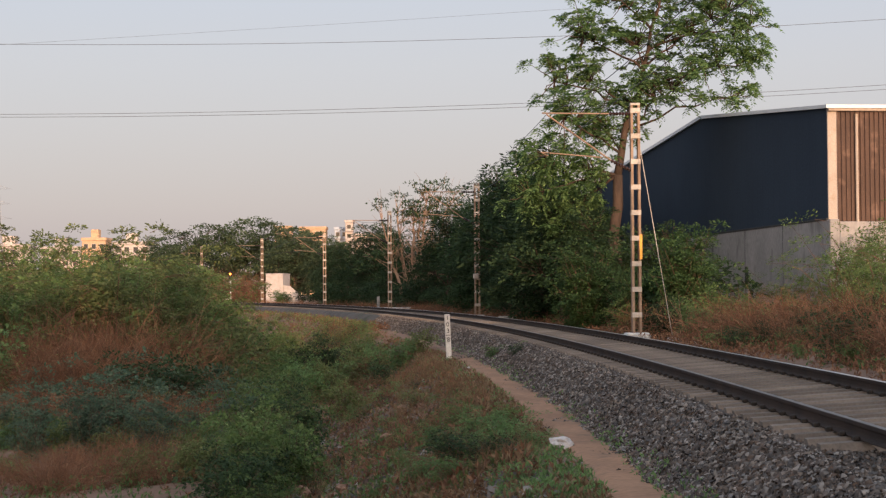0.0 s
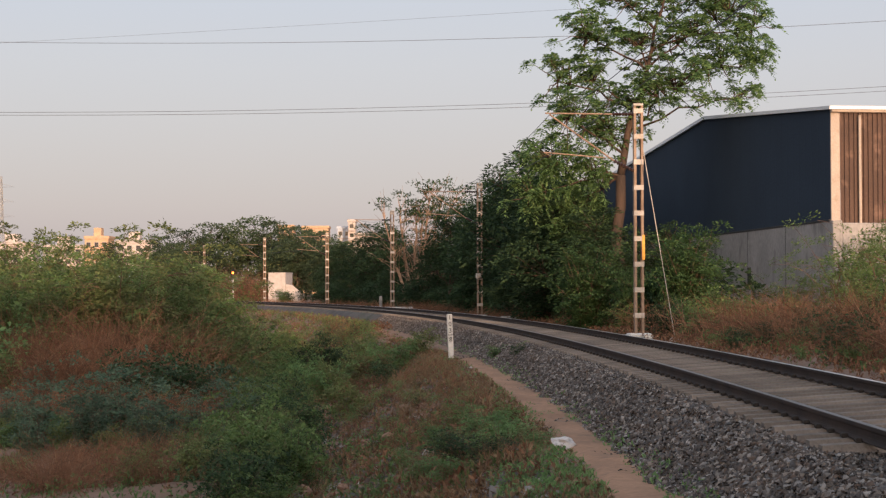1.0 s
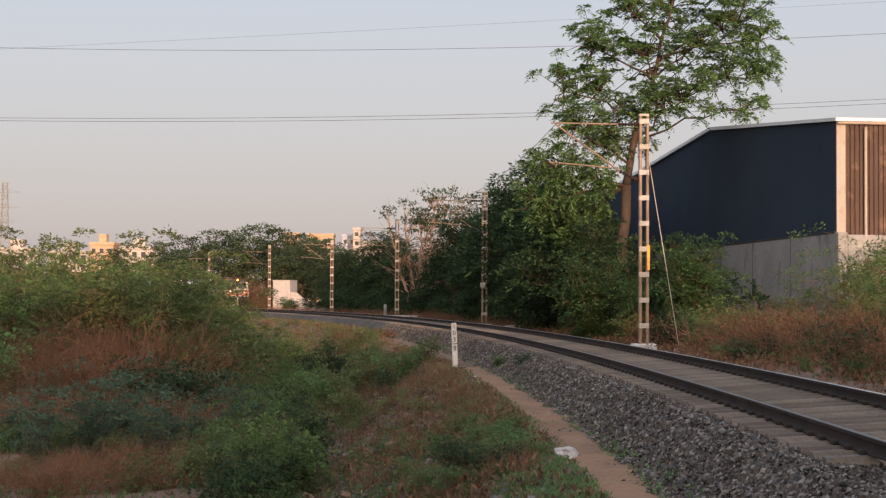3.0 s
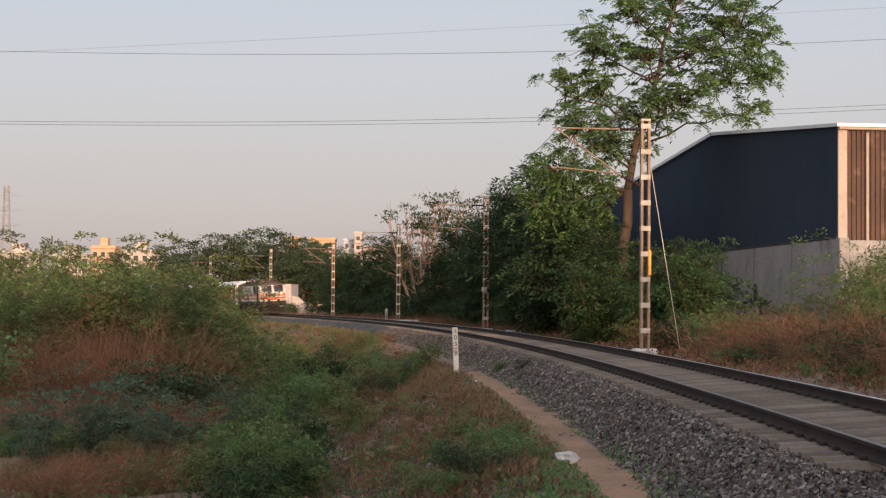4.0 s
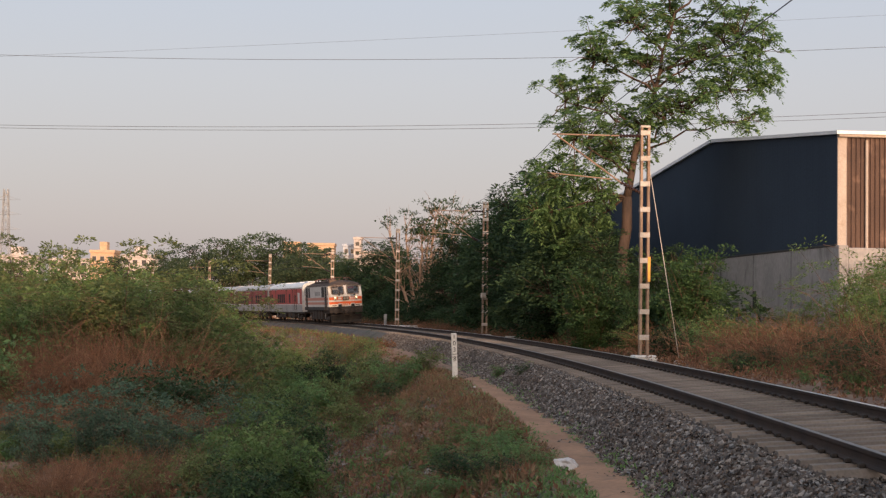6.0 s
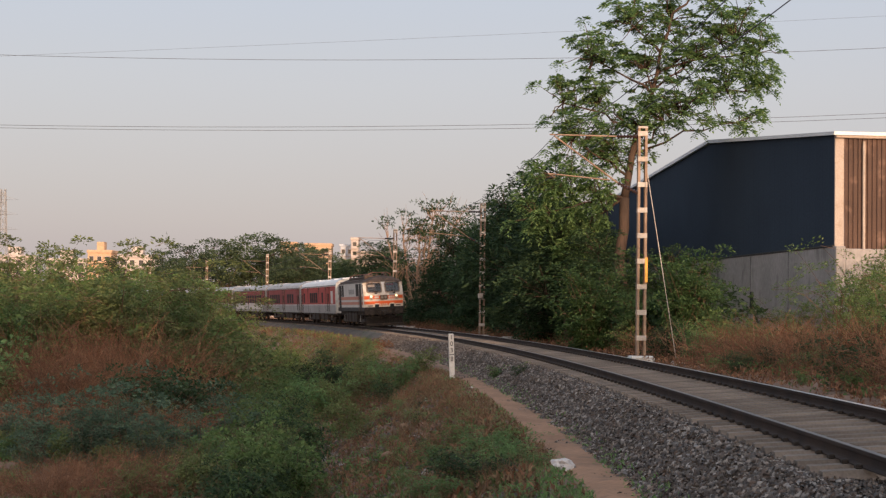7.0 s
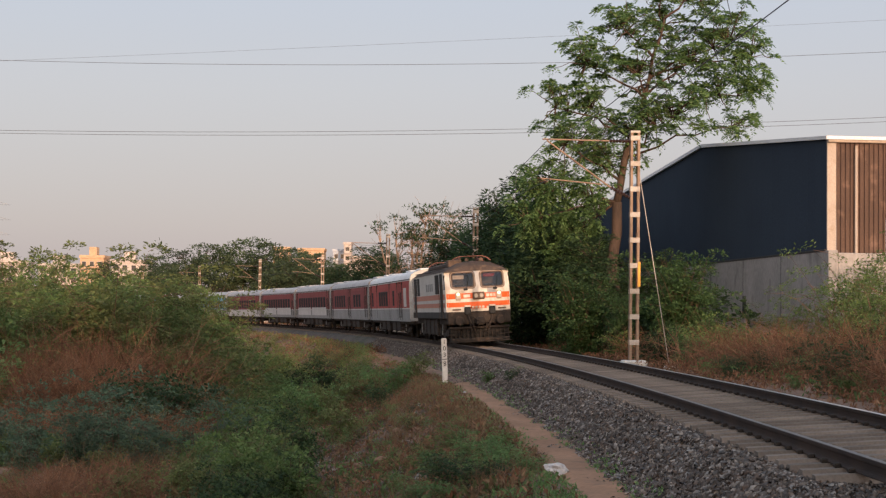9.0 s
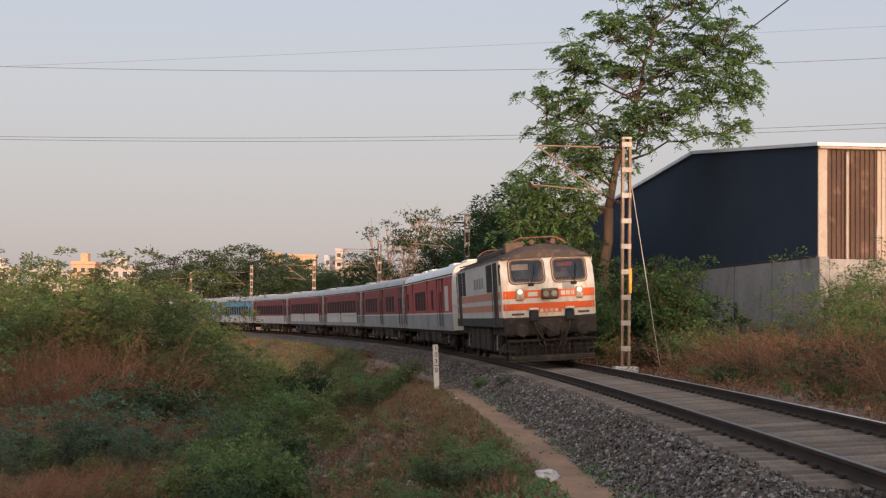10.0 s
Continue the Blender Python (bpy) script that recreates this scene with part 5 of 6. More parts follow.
# the thorn thicket inside the curve
w, l = arching_bush("thicket", 51, 30, 7.3, 4.2, 10, 0.52, 66, 0.16, M_LEAF_LT, M_TWIG, 0.42, 1.0, 0.032, 0.24, 1.25)
thorn = plant("thorn_thicket", w, l, at(-12.9, 74.0, 10, 0.95), "sprawling light green thorn thicket over dry stems", "bush", "thorn thicket inside the curve", "foliage", "branchwork")
w2, l2 = arching_bush("thicket_b", 52, 28, 7.0, 4.0, 10, 0.48, 66, 0.16, M_LEAF_OL, M_TWIG, 0.45, 1.0, 0.032, 0.24, 1.3)
thorn_b = plant("thorn_thicket", w2, l2, at(-14.0, 70.0, 200, 1.05), "sprawling olive green thorn thicket over dry stems", "bush", "thorn thicket inside the curve", "foliage", "branchwork")
for k, (x, y, sc) in enumerate([(-16.2, 73, 1.04), (-19.5, 78, 1.08), (-14.5, 80, 1.06), (-22.5, 84, 1.1), (-18.2, 88, 1.12), (-14.4, 84, 1.0), (-26, 90, 1.15), (-14.5, 94, 1.05), (-22, 98, 1.2), (-28, 104, 1.25), (-18.6, 67, 0.92), (-10.9, 67, 0.6), (-18, 108, 1.15), (-34, 112, 1.25), (-11.0, 72.5, 0.76)]):
    again((thorn, thorn_b)[k % 2], at(x, y, rr.uniform(0, 360), sc))

# dry brush: tall under the thicket, low in the ditch, and in a belt outside the track
dry_mesh = [brush_mesh("dry_brush", 61 + k, 90, 1.5, 1.8, M_DRY, 0.013, 0.9, 7) for k in range(2)]
thin_mesh = brush_mesh("thin_dry_brush", 66, 60, 1.5, 1.8, M_DRY, 0.016, 0.8, 6)
tall_mesh = [brush_mesh("tall_dry_brush", 63 + k, 90, 1.7, 3.6, M_DRY, 0.018, 0.7, 12) for k in range(2)]
grass_mesh = brush_mesh("straw_tuft", 65, 60, 0.45, 0.85, M_STRAW, 0.007, 0.35, 2)


def single(name, mesh, m, label, category, group):
    ob = new(name, mesh)
    ob.matrix_basis = m
    return tagged(ob, label, category, group)


for k in range(18):
    y = rr.uniform(60, 68)
    single("dry_brush", tall_mesh[k % 2], at(-y * (0.165 + 0.115 * (k + rr.random()) / 22), y, rr.uniform(0, 360), rr.uniform(0.7, 1.0)), "tall tangle of dry rust-brown thorn stems", "dry bush", "dry brush in the ditch")
for k in range(46):
    y = rr.uniform(49, 62) if k < 26 else rr.uniform(36, 43)
    single("dry_brush", dry_mesh[k % 2], at(-y * rr.uniform(0.11, 0.275), y, rr.uniform(0, 360), rr.uniform(0.55, 1.05) if k < 26 else rr.uniform(0.4, 0.75)), "tangle of dry rust-brown thorn stems", "dry bush", "dry brush in the ditch")
for k in range(16):
    p = gp(rr.uniform(45, 110), rr.uniform(5.0, 11.0))
    single("dry_brush", dry_mesh[k % 2], at(p.x, p.y, rr.uniform(0, 360), rr.uniform(0.35, 0.7)), "low tangle of dry rust-brown stems", "dry bush", "dry brush in the ditch")
for k in range(78):
    p = gp(24 + k * 0.54 + rr.uniform(-0.5, 0.5), -rr.uniform(4.9, 9.8))
    single("dry_brush", dry_mesh[k % 2], at(p.x, p.y, rr.uniform(0, 360), rr.choice((0.5, 0.7, 0.9, 1.15))), "tangle of dry rust-brown stems beside the track", "dry bush", "dry brush beside the track")
for k in range(64):
    p = gp(66 + k * 2.6 + rr.uniform(-1, 1), -rr.uniform(4.2, 6.2))
    single("dry_brush", thin_mesh, at(p.x, p.y, rr.uniform(0, 360), rr.uniform(0.4, 0.7)), "low dry brown brush beside the track", "dry bush", "dry brush beside the track")
for x, y, sc in ((-33.5, 250, 2.6), (-30.5, 248, 2.4), (-28.2, 246, 2.2), (-36.0, 252, 2.3), (-31.5, 244, 1.5), (-27.6, 243, 1.3)):
    single("dry_brush", tall_mesh[0], at(x, y, 25 * x, sc * 0.8, sc * 0.62), "tall dry brown bush beside the hut", "dry bush", "dry brush beside the hut")

for x, y, sc in ((-15.6, 66.5, 1.15), (-13.4, 67.0, 1.2), (-11.6, 65.0, 0.95), (-9.0, 61.0, 0.6)):
    single("dry_brush", tall_mesh[1], at(x, y, 40 * x, sc), "tall tangle of dry rust-brown thorn stems", "dry bush", "dry brush in the ditch")
# long arching twigs over the thicket
arch_mesh = brush_mesh("arching_twigs", 67, 26, 1.8, 6.2, M_TWIG, 0.014, 0.5, 3)
for x, y in ((-11.5, 73), (-14.2, 71), (-17.0, 74), (-19.8, 79), (-13.0, 79), (-16.0, 84), (-22.5, 84), (-12.6, 74)):
    single("arching_twig_bush", arch_mesh, at(x, y, rr.uniform(0, 360), rr.uniform(0.85, 1.08)), "thin brown twigs arching out of the thicket", "bush", "arching twigs of the thicket")

# green shrubs in the ditch and on the bank
SHRUBS = []
for k, (seed, mt, tone) in enumerate(((71, M_LEAF_BL, "grey-green leafy"), (72, M_LEAF, "deep green feathery"), (73, M_LEAF_LT, "light green feathery"), (74, M_LEAF_DK, "dark green low"), (75, M_LEAF_OL, "yellowish olive"))):
    upright = 0.25 if k == 0 else 0.7
    w, l = arching_bush("shrub", seed, 14, 1.7, 0.7 if k == 0 else 1.05, 7, 0.16, 34 if k == 0 else 26, 0.066 if k == 0 else 0.088, mt, M_TWIG, 0.1, upright, 0.010, 0.27, 1.1)
    SHRUBS.append(plant("shrub", w, l, at(-7.6 + 1.1 * k, 43.0 + 2 * k, 0, 0.9), tone + " shrub in the ditch", "shrub", "shrubs in the ditch", "foliage", "branchwork"))


def shrub(kind, x, y, sc, tall=1.0):
    return again(SHRUBS[kind], at(x, y, rr.uniform(0, 360), sc, sc * tall))


def spread_shrubs(name, kind, spots, label, thin):
    """Many small plants that nobody could count, joined."""
    src = [c for c in SHRUBS[kind].children if c.name.startswith("foliage")][0].data
    co = np.empty(len(src.vertices) * 3, dtype=np.float32)
    src.vertices.foreach_get("co", co)
    co = co.reshape(-1, 4, 3)[::thin]
    vs = []
    for x, y, sc in spots:
        a = rr.uniform(0, math.tau)
        turn = np.array([[math.cos(a), math.sin(a), 0], [-math.sin(a), math.cos(a), 0], [0, 0, 1]])
        vs.append((co.reshape(-1, 3) @ turn) * sc + np.array([x, y, land(x, y)]))
    v = np.concatenate(vs)
    return tagged(new(name, array_mesh(name, v, np.arange(len(v)).reshape(-1, 4), SHRUB_LEAVES[kind])), label, "plants", "", "stuff")


SHRUB_LEAVES = (M_LEAF_BL, M_LEAF, M_LEAF_LT, M_LEAF_DK, M_LEAF_OL)

# the broad grey-green clump on the ditch floor
for x, y, sc in ((-12.4, 47.5, 0.95), (-11.2, 46.0, 1.1), (-10.0, 47.2, 1.25), (-9.0, 45.8, 1.3), (-8.2, 47.6, 1.1), (-7.2, 47.0, 0.9), (-6.5, 49.0, 1.1), (-9.6, 44.2, 0.9), (-8.0, 44.0, 0.8), (-10.8, 43.6, 0.6), (-5.9, 50.5, 0.75)):
    shrub(0, x, y, sc * 1.25)
# the dark bush and the yellow-green bushes before the thicket
for x, y, sc, k in ((-10.6, 58.5, 1.7, 3), (-9.8, 58.0, 1.5, 3), (-9.2, 59.5, 1.6, 3), (-10.2, 57.4, 1.0, 4), (-9.4, 65.0, 2.2, 4), (-8.4, 66.5, 2.0, 4), (-10.2, 67.5, 2.4, 2), (-9.0, 69.0, 2.3, 4), (-7.9, 63.0, 1.2, 4), (-17.2, 63.0, 2.3, 1), (-16.4, 60.5, 1.9, 1), (-17.6, 66.0, 2.6, 2), (-15.0, 64.5, 1.6, 4), (-13.2, 63.5, 1.5, 4)):
    shrub(k, x, y, sc)
# green growth along the ditch, thinning towards the bank
for k in range(112):
    y = 32 + 78 * rr.random() ** 1.3
    edge = gp(y - 8, 0).x - (8.0 if y < 62 else 6.2)
    x = edge - rr.random() ** 0.8 * max(1.0, edge + 0.125 * y)
    shrub(rr.choice((1, 2, 2, 3, 3, 4)), x, y, rr.uniform(0.5, 1.15) * (1.0 if y < 60 else 1.2), 1.1)
for k in range(46):
    y = rr.uniform(37, 52)
    shrub(rr.choice((0, 4, 1, 4)), -y * rr.uniform(0.10, 0.27), y, rr.uniform(0.35, 0.75))
# small tufts of green on the face of the bank
for kind, tone in ((1, "green"), (4, "olive"), (3, "dark green")):
    spots = []
    for k in range(36):
        y = rr.uniform(28, 66)
        spots.append((gp(y - 8, 0).x - rr.uniform(4.3, 8.6), y, rr.uniform(0.13, 0.36)))
    spread_shrubs("bank_tufts", kind, spots, "small " + tone + " tufts on the face of the bank", 3)
for k in range(40):
    y = rr.uniform(30, 60)
    x = gp(y - 8, 0).x - rr.uniform(4.2, 7.6)
    single("dry_brush", thin_mesh, at(x, y, rr.uniform(0, 360), rr.uniform(0.14, 0.34)), "low dry brown tuft on the bank", "dry bush", "dry brush on the bank")
# low green mat and plants on the bank's shoulder
for x, y, sc, k in ((0.35, 30.5, 0.6, 1), (0.85, 29.0, 0.5, 1), (-0.2, 31.5, 0.6, 1), (0.2, 28.0, 0.55, 3), (0.6, 27.0, 0.5, 1), (1.05, 27.6, 0.42, 1), (0.9, 31.5, 0.4, 2), (0.1, 33.5, 0.5, 2), (0.45, 25.8, 0.5, 3), (-0.5, 29.2, 0.5, 1), (0.0, 26.4, 0.5, 1), (1.2, 26.2, 0.35, 1)):
    shrub(k, x, y, sc * 1.15, 0.62)
for x, y, sc, k in ((-2.0, 62.0, 1.0, 1), (-1.4, 64.0, 0.8, 4), (-2.8, 66.0, 1.05, 1), (-2.4, 60.5, 0.7, 3), (-3.6, 70.0, 1.0, 1), (-4.8, 76.0, 1.0, 3), (1.25, 55.0, 0.35, 1), (1.9, 51.0, 0.36, 3), (2.1, 53.0, 0.3, 2), (7.6, 50.5, 0.4, 2), (9.6, 53.0, 0.5, 3), (11.0, 50.0, 0.6, 3), (12.6, 49.0, 0.8, 1), (10.4, 56.0, 0.8, 1), (8.8, 60.0, 1.0, 2), (13.2, 52.5, 1.0, 3), (13.6, 54.5, 1.1, 1)):
    shrub(k, x, y, sc)
# green bushes standing in the dry belt outside the track
for x, y, sc, k in ((8.3, 58.5, 1.15, 1), (9.0, 60.0, 1.3, 2), (9.7, 58.0, 1.0, 4), (10.4, 61.0, 1.3, 1), (12.6, 51.0, 1.0, 3), (13.3, 50.0, 1.1, 3), (13.6, 52.5, 1.35, 3), (14.3, 54.0, 1.4, 3), (12.0, 48.0, 0.8, 3), (8.0, 48.6, 0.5, 3), (8.8, 47.6, 0.6, 3), (9.6, 47.0, 0.6, 1), (10.6, 46.4, 0.6, 3), (11.4, 46.6, 0.7, 3), (10.0, 48.2, 0.7, 3), (11.2, 48.4, 0.75, 3), (9.2, 50.2, 0.6, 3), (8.5, 51.6, 0.55, 2), (10.2, 49.2, 0.6, 3), (7.4, 61.5, 1.2, 3)):
    shrub(k, x, y, sc)
# growth on the far slope of the bank
for kind, tone in ((0, "grey-green"), (1, "green"), (3, "dark green"), (4, "olive")):
    spots = []
    for k in range(48):
        p = gp(rr.uniform(74, 235), 4.2 + 7.7 * rr.random())
        spots.append((p.x, p.y, rr.uniform(0.45, 1.05)))
    spread_shrubs("far_bank_growth", kind, spots, tone + " scrub on the far slope of the bank", 4)
for k in range(34):
    p = gp(rr.uniform(90, 240), rr.uniform(3.6, 6.5))
    single("dry_brush", thin_mesh, at(p.x, p.y, rr.uniform(0, 360), rr.uniform(0.3, 0.6)), "low tangle of dry rust-brown stems", "dry bush", "dry brush on the bank")
# outside the track
for k in range(40):
    p = gp(rr.uniform(28, 66), -rr.uniform(4.1, 9.8))
    shrub(rr.choice((1, 2, 3, 1)), p.x, p.y, rr.choice((0.3, 0.5, 0.7, 1.0)))
shrub(1, -24.0, 238.4, 1.5)
shrub(3, -23.0, 238.2, 1.2)
shrub(3, -21.0, 238.0, 1.3)

# straw tufts on the bank's shoulder and in the ditch
for k in range(230):
    if k < 90:
        s, off = rr.uniform(14, 110), rr.uniform(3.7, 9.0)
    elif k < 170:
        s, off = rr.uniform(16, 52), rr.uniform(3.8, 5.6)
    else:
        s, off = rr.uniform(80, 135), rr.uniform(4.0, 7.0)
    p = gp(s, off)
    single("straw_tuft", grass_mesh, at(p.x, p.y, rr.uniform(0, 360), rr.uniform(0.35, 0.9)), "tuft of dry straw-coloured grass", "grass", "straw tufts on the bank")

# low weeds and litter that cover the ditch
def weeds(name, seed, count, s0, s1, o0, o1, length, tall, material, label, cut, phase):
    rng = np.random.default_rng(seed)
    pts = []
    while len(pts) < count:
        s, o = s0 + (s1 - s0) * rng.random() ** 1.5, o0 + (o1 - o0) * rng.random()
        p = gp(s, o)
        if noise.noise((p.x * 0.45, p.y * 0.3, phase)) + 0.35 * rng.normal() < cut:
            continue
        pts.append((p.x, p.y, land(p.x, p.y) + tall * rng.random()))
    pts = np.array(pts)
    ax = unit(rng, len(pts)) * 0.6 + np.array([0, 0, 0.7])
    v, f = sprays(rng, pts, ax, length * 1.1, 3, 0.15, 0.1, 0.6)
    return tagged(new(name, array_mesh(name, v, f, material)), label, "weeds", "", "stuff")


weeds("low_weeds", 81, 8000, 18, 115, 5.6, 17.0, 0.10, 0.30, M_LEAF, "low green weeds over the ditch", 0.0, 2.0)
weeds("pale_weeds", 82, 4000, 18, 115, 4.6, 17.0, 0.09, 0.35, M_LEAF_LT, "low light green weeds over the ditch", 0.15, 12.0)
weeds("dry_weeds", 83, 9000, 14, 115, 3.6, 17.0, 0.09, 0.18, M_DRY, "low dry brown weeds over the bank", 0.0, 22.0)
weeds("outer_dry_weeds", 84, 20000, 18, 110, -9.0, -2.9, 0.09, 0.3, M_DRY, "low dry brown weeds outside the track", -0.1, 32.0)
weeds("outer_weeds", 85, 3000, 22, 110, -10.0, -3.5, 0.10, 0.4, M_LEAF, "low green weeds outside the track", 0.15, 42.0)

weeds("far_bank_weeds", 89, 9000, 100, 250, 3.0, 12.0, 0.16, 0.35, M_LEAF_OL, "low olive weeds on the far bank", -0.1, 82.0)
weeds("far_bank_dry_weeds", 90, 8000, 95, 250, 2.6, 12.0, 0.15, 0.3, M_DRY, "low dry brown weeds on the far bank", -0.1, 92.0)
weeds("bank_face_dry_weeds", 95, 2600, 16, 75, 3.9, 8.6, 0.12, 0.14, M_DRY, "dry brown weeds over the face of the bank", -0.05, 15.0)
weeds("bank_face_straw", 97, 2200, 16, 75, 3.9, 8.0, 0.13, 0.14, M_STRAW, "dry straw over the face of the bank", 0.05, 35.0)
weeds("bank_face_weeds", 96, 2200, 16, 75, 4.2, 8.6, 0.11, 0.14, M_LEAF_OL, "olive weeds over the face of the bank", 0.1, 25.0)
weeds("path_edge_weeds", 86, 3000, 10, 62, 3.35, 4.6, 0.065, 0.10, M_LEAF, "low green weeds along the footpath", 0.1, 52.0)
weeds("path_edge_straw", 87, 4500, 10, 62, 3.4, 5.2, 0.085, 0.10, M_STRAW, "dry straw along the footpath", -0.05, 62.0)
weeds("ballast_foot_weeds", 88, 700, 10, 75, 2.4, 2.85, 0.06, 0.08, M_LEAF, "small weeds at the foot of the ballast", 0.15, 72.0)

# ---- the shed on its concrete wall ----
def build_shed():
    a, b = Vector((15.36, 70.0, 0)), Vector((9.75, 121.0, 0))       # foot of the gable wall, along the track
    ux = (b - a).normalized()
    nx = Vector((-ux.y, ux.x, 0))                                  # towards the track
    m = Matrix((ux, nx, Vector((0, 0, 1)))).transposed().to_4x4()
    m.translation = a
    shed = root("industrial_shed", m, "navy-clad shed with brown corrugated side on a concrete wall", "industrial shed", "", "")
    L, ridge = (b - a).length, 20.0
    g = Geo()
    n = 60
    rows = []
    top = lambda x: 8.85 + (10.45 - 8.85) * (x / ridge) if x < ridge else 10.45 - (x - ridge) * 0.055
    for i in range(n + 1):
        x = L * i / n
        rows.append((x, top(x)))
    line = []
    for i in range(n):
        (x0, z0), (x1, z1) = rows[i], rows[i + 1]
        for k, y in ((0.0, 0.004), (0.06, 0.0), (0.94, 0.0)):
            line.append((x0 + (x1 - x0) * k, y, z0 + (z1 - z0) * k))
    line.append((L, 0.0, top(L)))
    g.grid([[Vector((x, y, 4.22)) for x, y, z in line], [Vector((x, y, z)) for x, y, z in line], [Vector((x, -0.12, z)) for x, y, z in line], [Vector((x, -0.12, 4.22)) for x, y, z in line]])
    part("gable_wall", g, M_NAVY, shed, "navy blue sheet gable wall")
    part("plinth_wall", Geo().box(-0.4, -0.3, -0.6, L, 0.10, 4.20, 0.03), M_CONC, shed, "stained grey concrete wall")
    part("plinth_return", Geo().box(-0.4, -30, -0.6, 0.0, -0.3, 4.10, 0.03), M_CONC, shed, "stained grey concrete wall")
    part("base_flashing", Geo().box(0.0, 0.0, 4.17, L, 0.13, 4.26, 0.01), M_SILL, shed)
    for x in (6.0, 12.0, 18.0, 24.0, 30.0):
        part("wall_joint", Geo().box(x, 0.095, 0.0, x + 0.05, 0.106, 4.15), M_SILL, shed)
    part("drain_opening", Geo().box(11.5, 0.06, 1.55, 12.1, 0.108, 2.45), M_BLACK, shed)
    part("corner_trim", Geo().box(-0.06, -0.34, 4.2, 0.05, 0.04, 8.85, 0.015), M_CREAM, shed, "cream corner trim")
    # the corrugated side
    k, w = 0, 0.0
    for name, y0, y1, mt in (("corrugated_panel", -0.34, -2.45, M_BROWNSHEET), ("pale_corrugated_panel", -2.45, -4.0, M_CREAM), ("corrugated_panel", -4.0, -30.0, M_BROWNSHEET)):
        rows, y, j = [], y0, 0
        while y > y1 + 1e-6:
            rows.append((y, -0.07 if j % 4 in (0, 1) else 0.0))
            y -= (0.05, 0.02, 0.11, 0.02)[j % 4]
            j += 1
        rows.append((y1, 0.0))
        part(name, Geo().grid([[Vector((x, yy, 4.1)), Vector((x, yy, 8.7))] for yy, x in rows]), mt, shed)
    part("downpipe", Geo().tube([(-0.14, -1.15, 4.1), (-0.14, -1.15, 8.5)], 0.06, 8), M_CREAM, shed, "cream downpipe")
    part("eaves_gutter", Geo().box(-0.22, -30, 8.62, 0.05, 0.05, 8.82, 0.03), M_CREAM, shed, "cream eaves gutter")
    g = Geo()
    g.sweep([[Vector((-0.3, y, top(0) + 0.02)), Vector((ridge, y, top(ridge) + 0.05)), Vector((L, y, top(L) + 0.05)), Vector((L, y, top(L) - 0.12)), Vector((ridge, y, top(ridge) - 0.12)), Vector((-0.3, y, top(0) - 0.12))] for y in (0.16, -30)])
    part("roof", g, M_ROOFSHEET, shed, "pale metal roof with verge trim")
    part("back_wall", Geo().box(0, -30, 4.1, L, -29.8, 8.6), M_NAVY, shed)


build_shed()

# ---- lineside things ----
km = root("kilometre_post", pose(-0.16, 58.7, -0.97, 0, -2.5, 8), "white concrete kilometre post with black numerals", "kilometre post")
part("post", Geo().box(-0.09, -0.07, -0.3, 0.09, 0.07, 1.57, 0.02), M_WHITE, km)


def numeral(ch, z, size):
    cu = bpy.data.curves.new("numeral", "FONT")
    cu.body, cu.size, cu.align_x, cu.align_y, cu.extrude = ch, size, "CENTER", "CENTER", 0.002
    tmp = new("numeral_tmp", cu)
    dg = bpy.context.evaluated_depsgraph_get()
    me = bpy.data.meshes.new_from_object(tmp.evaluated_get(dg))
    bpy.data.objects.remove(tmp)
    me.materials.clear()
    me.materials.append(M_BLACK)
    ob = new("numeral", me)
    ob.parent = km
    ob.matrix_basis = pose(0, -0.074, z, 90, 0, 0) @ Matrix.Diagonal((0.95, 1.0, 1, 1))
    tagged(ob, "black painted numeral " + ch)


for ch, z in (("1", 1.44), ("0", 1.22), ("3", 1.00), ("8", 0.70)):
    numeral(ch, z, 0.22)
part("dividing_bar", Geo().box(-0.08, -0.075, 0.845, 0.08, -0.066, 0.865), M_BLACK, km)


def crumpled(name, seed, m, size, material, label, category, group=""):
    bm = bmesh.new()
    bmesh.ops.create_icosphere(bm, subdivisions=3, radius=1.0)
    for v in bm.verts:
        k = 1 + 0.35 * noise.noise(v.co * 1.7 + Vector((seed, 0, 0))) + 0.16 * noise.noise(v.co * 4.5 + Vector((0, seed, 0)))
        v.co = Vector((v.co.x * size[0], v.co.y * size[1], max(v.co.z, -0.5) * size[2])) * k
    me = bpy.data.meshes.new(name)
    bm.to_mesh(me)
    bm.free()
    me.materials.append(material)
    ob = new(name, me)
    ob.matrix_basis = m
    return tagged(ob, label, category, group)


crumpled("plastic_sack", 3.0, pose(1.57, 25.2, -0.86, 0, 12, 20), (0.20, 0.14, 0.11), M_BAG, "crumpled white plastic sack beside the footpath", "sack")
for k, (x, y, r) in enumerate(((-1.35, 28.3, 0.10), (-0.75, 31.5, 0.08), (-0.9, 33.0, 0.07), (0.25, 42.0, 0.06), (0.6, 38.5, 0.05), (-0.35, 40.0, 0.05), (0.45, 52.0, 0.06), (1.35, 37.5, 0.05), (-1.55, 30.0, 0.07), (-1.0, 36.5, 0.06))):
    crumpled("litter_scrap", 5.0 + k, pose(x, y, land(x, y) + 0.02, 0, 0, 40 * k), (r, r * 0.7, r * 0.5), M_BAG, "small pale scrap of litter on the bank", "litter", "litter on the bank")
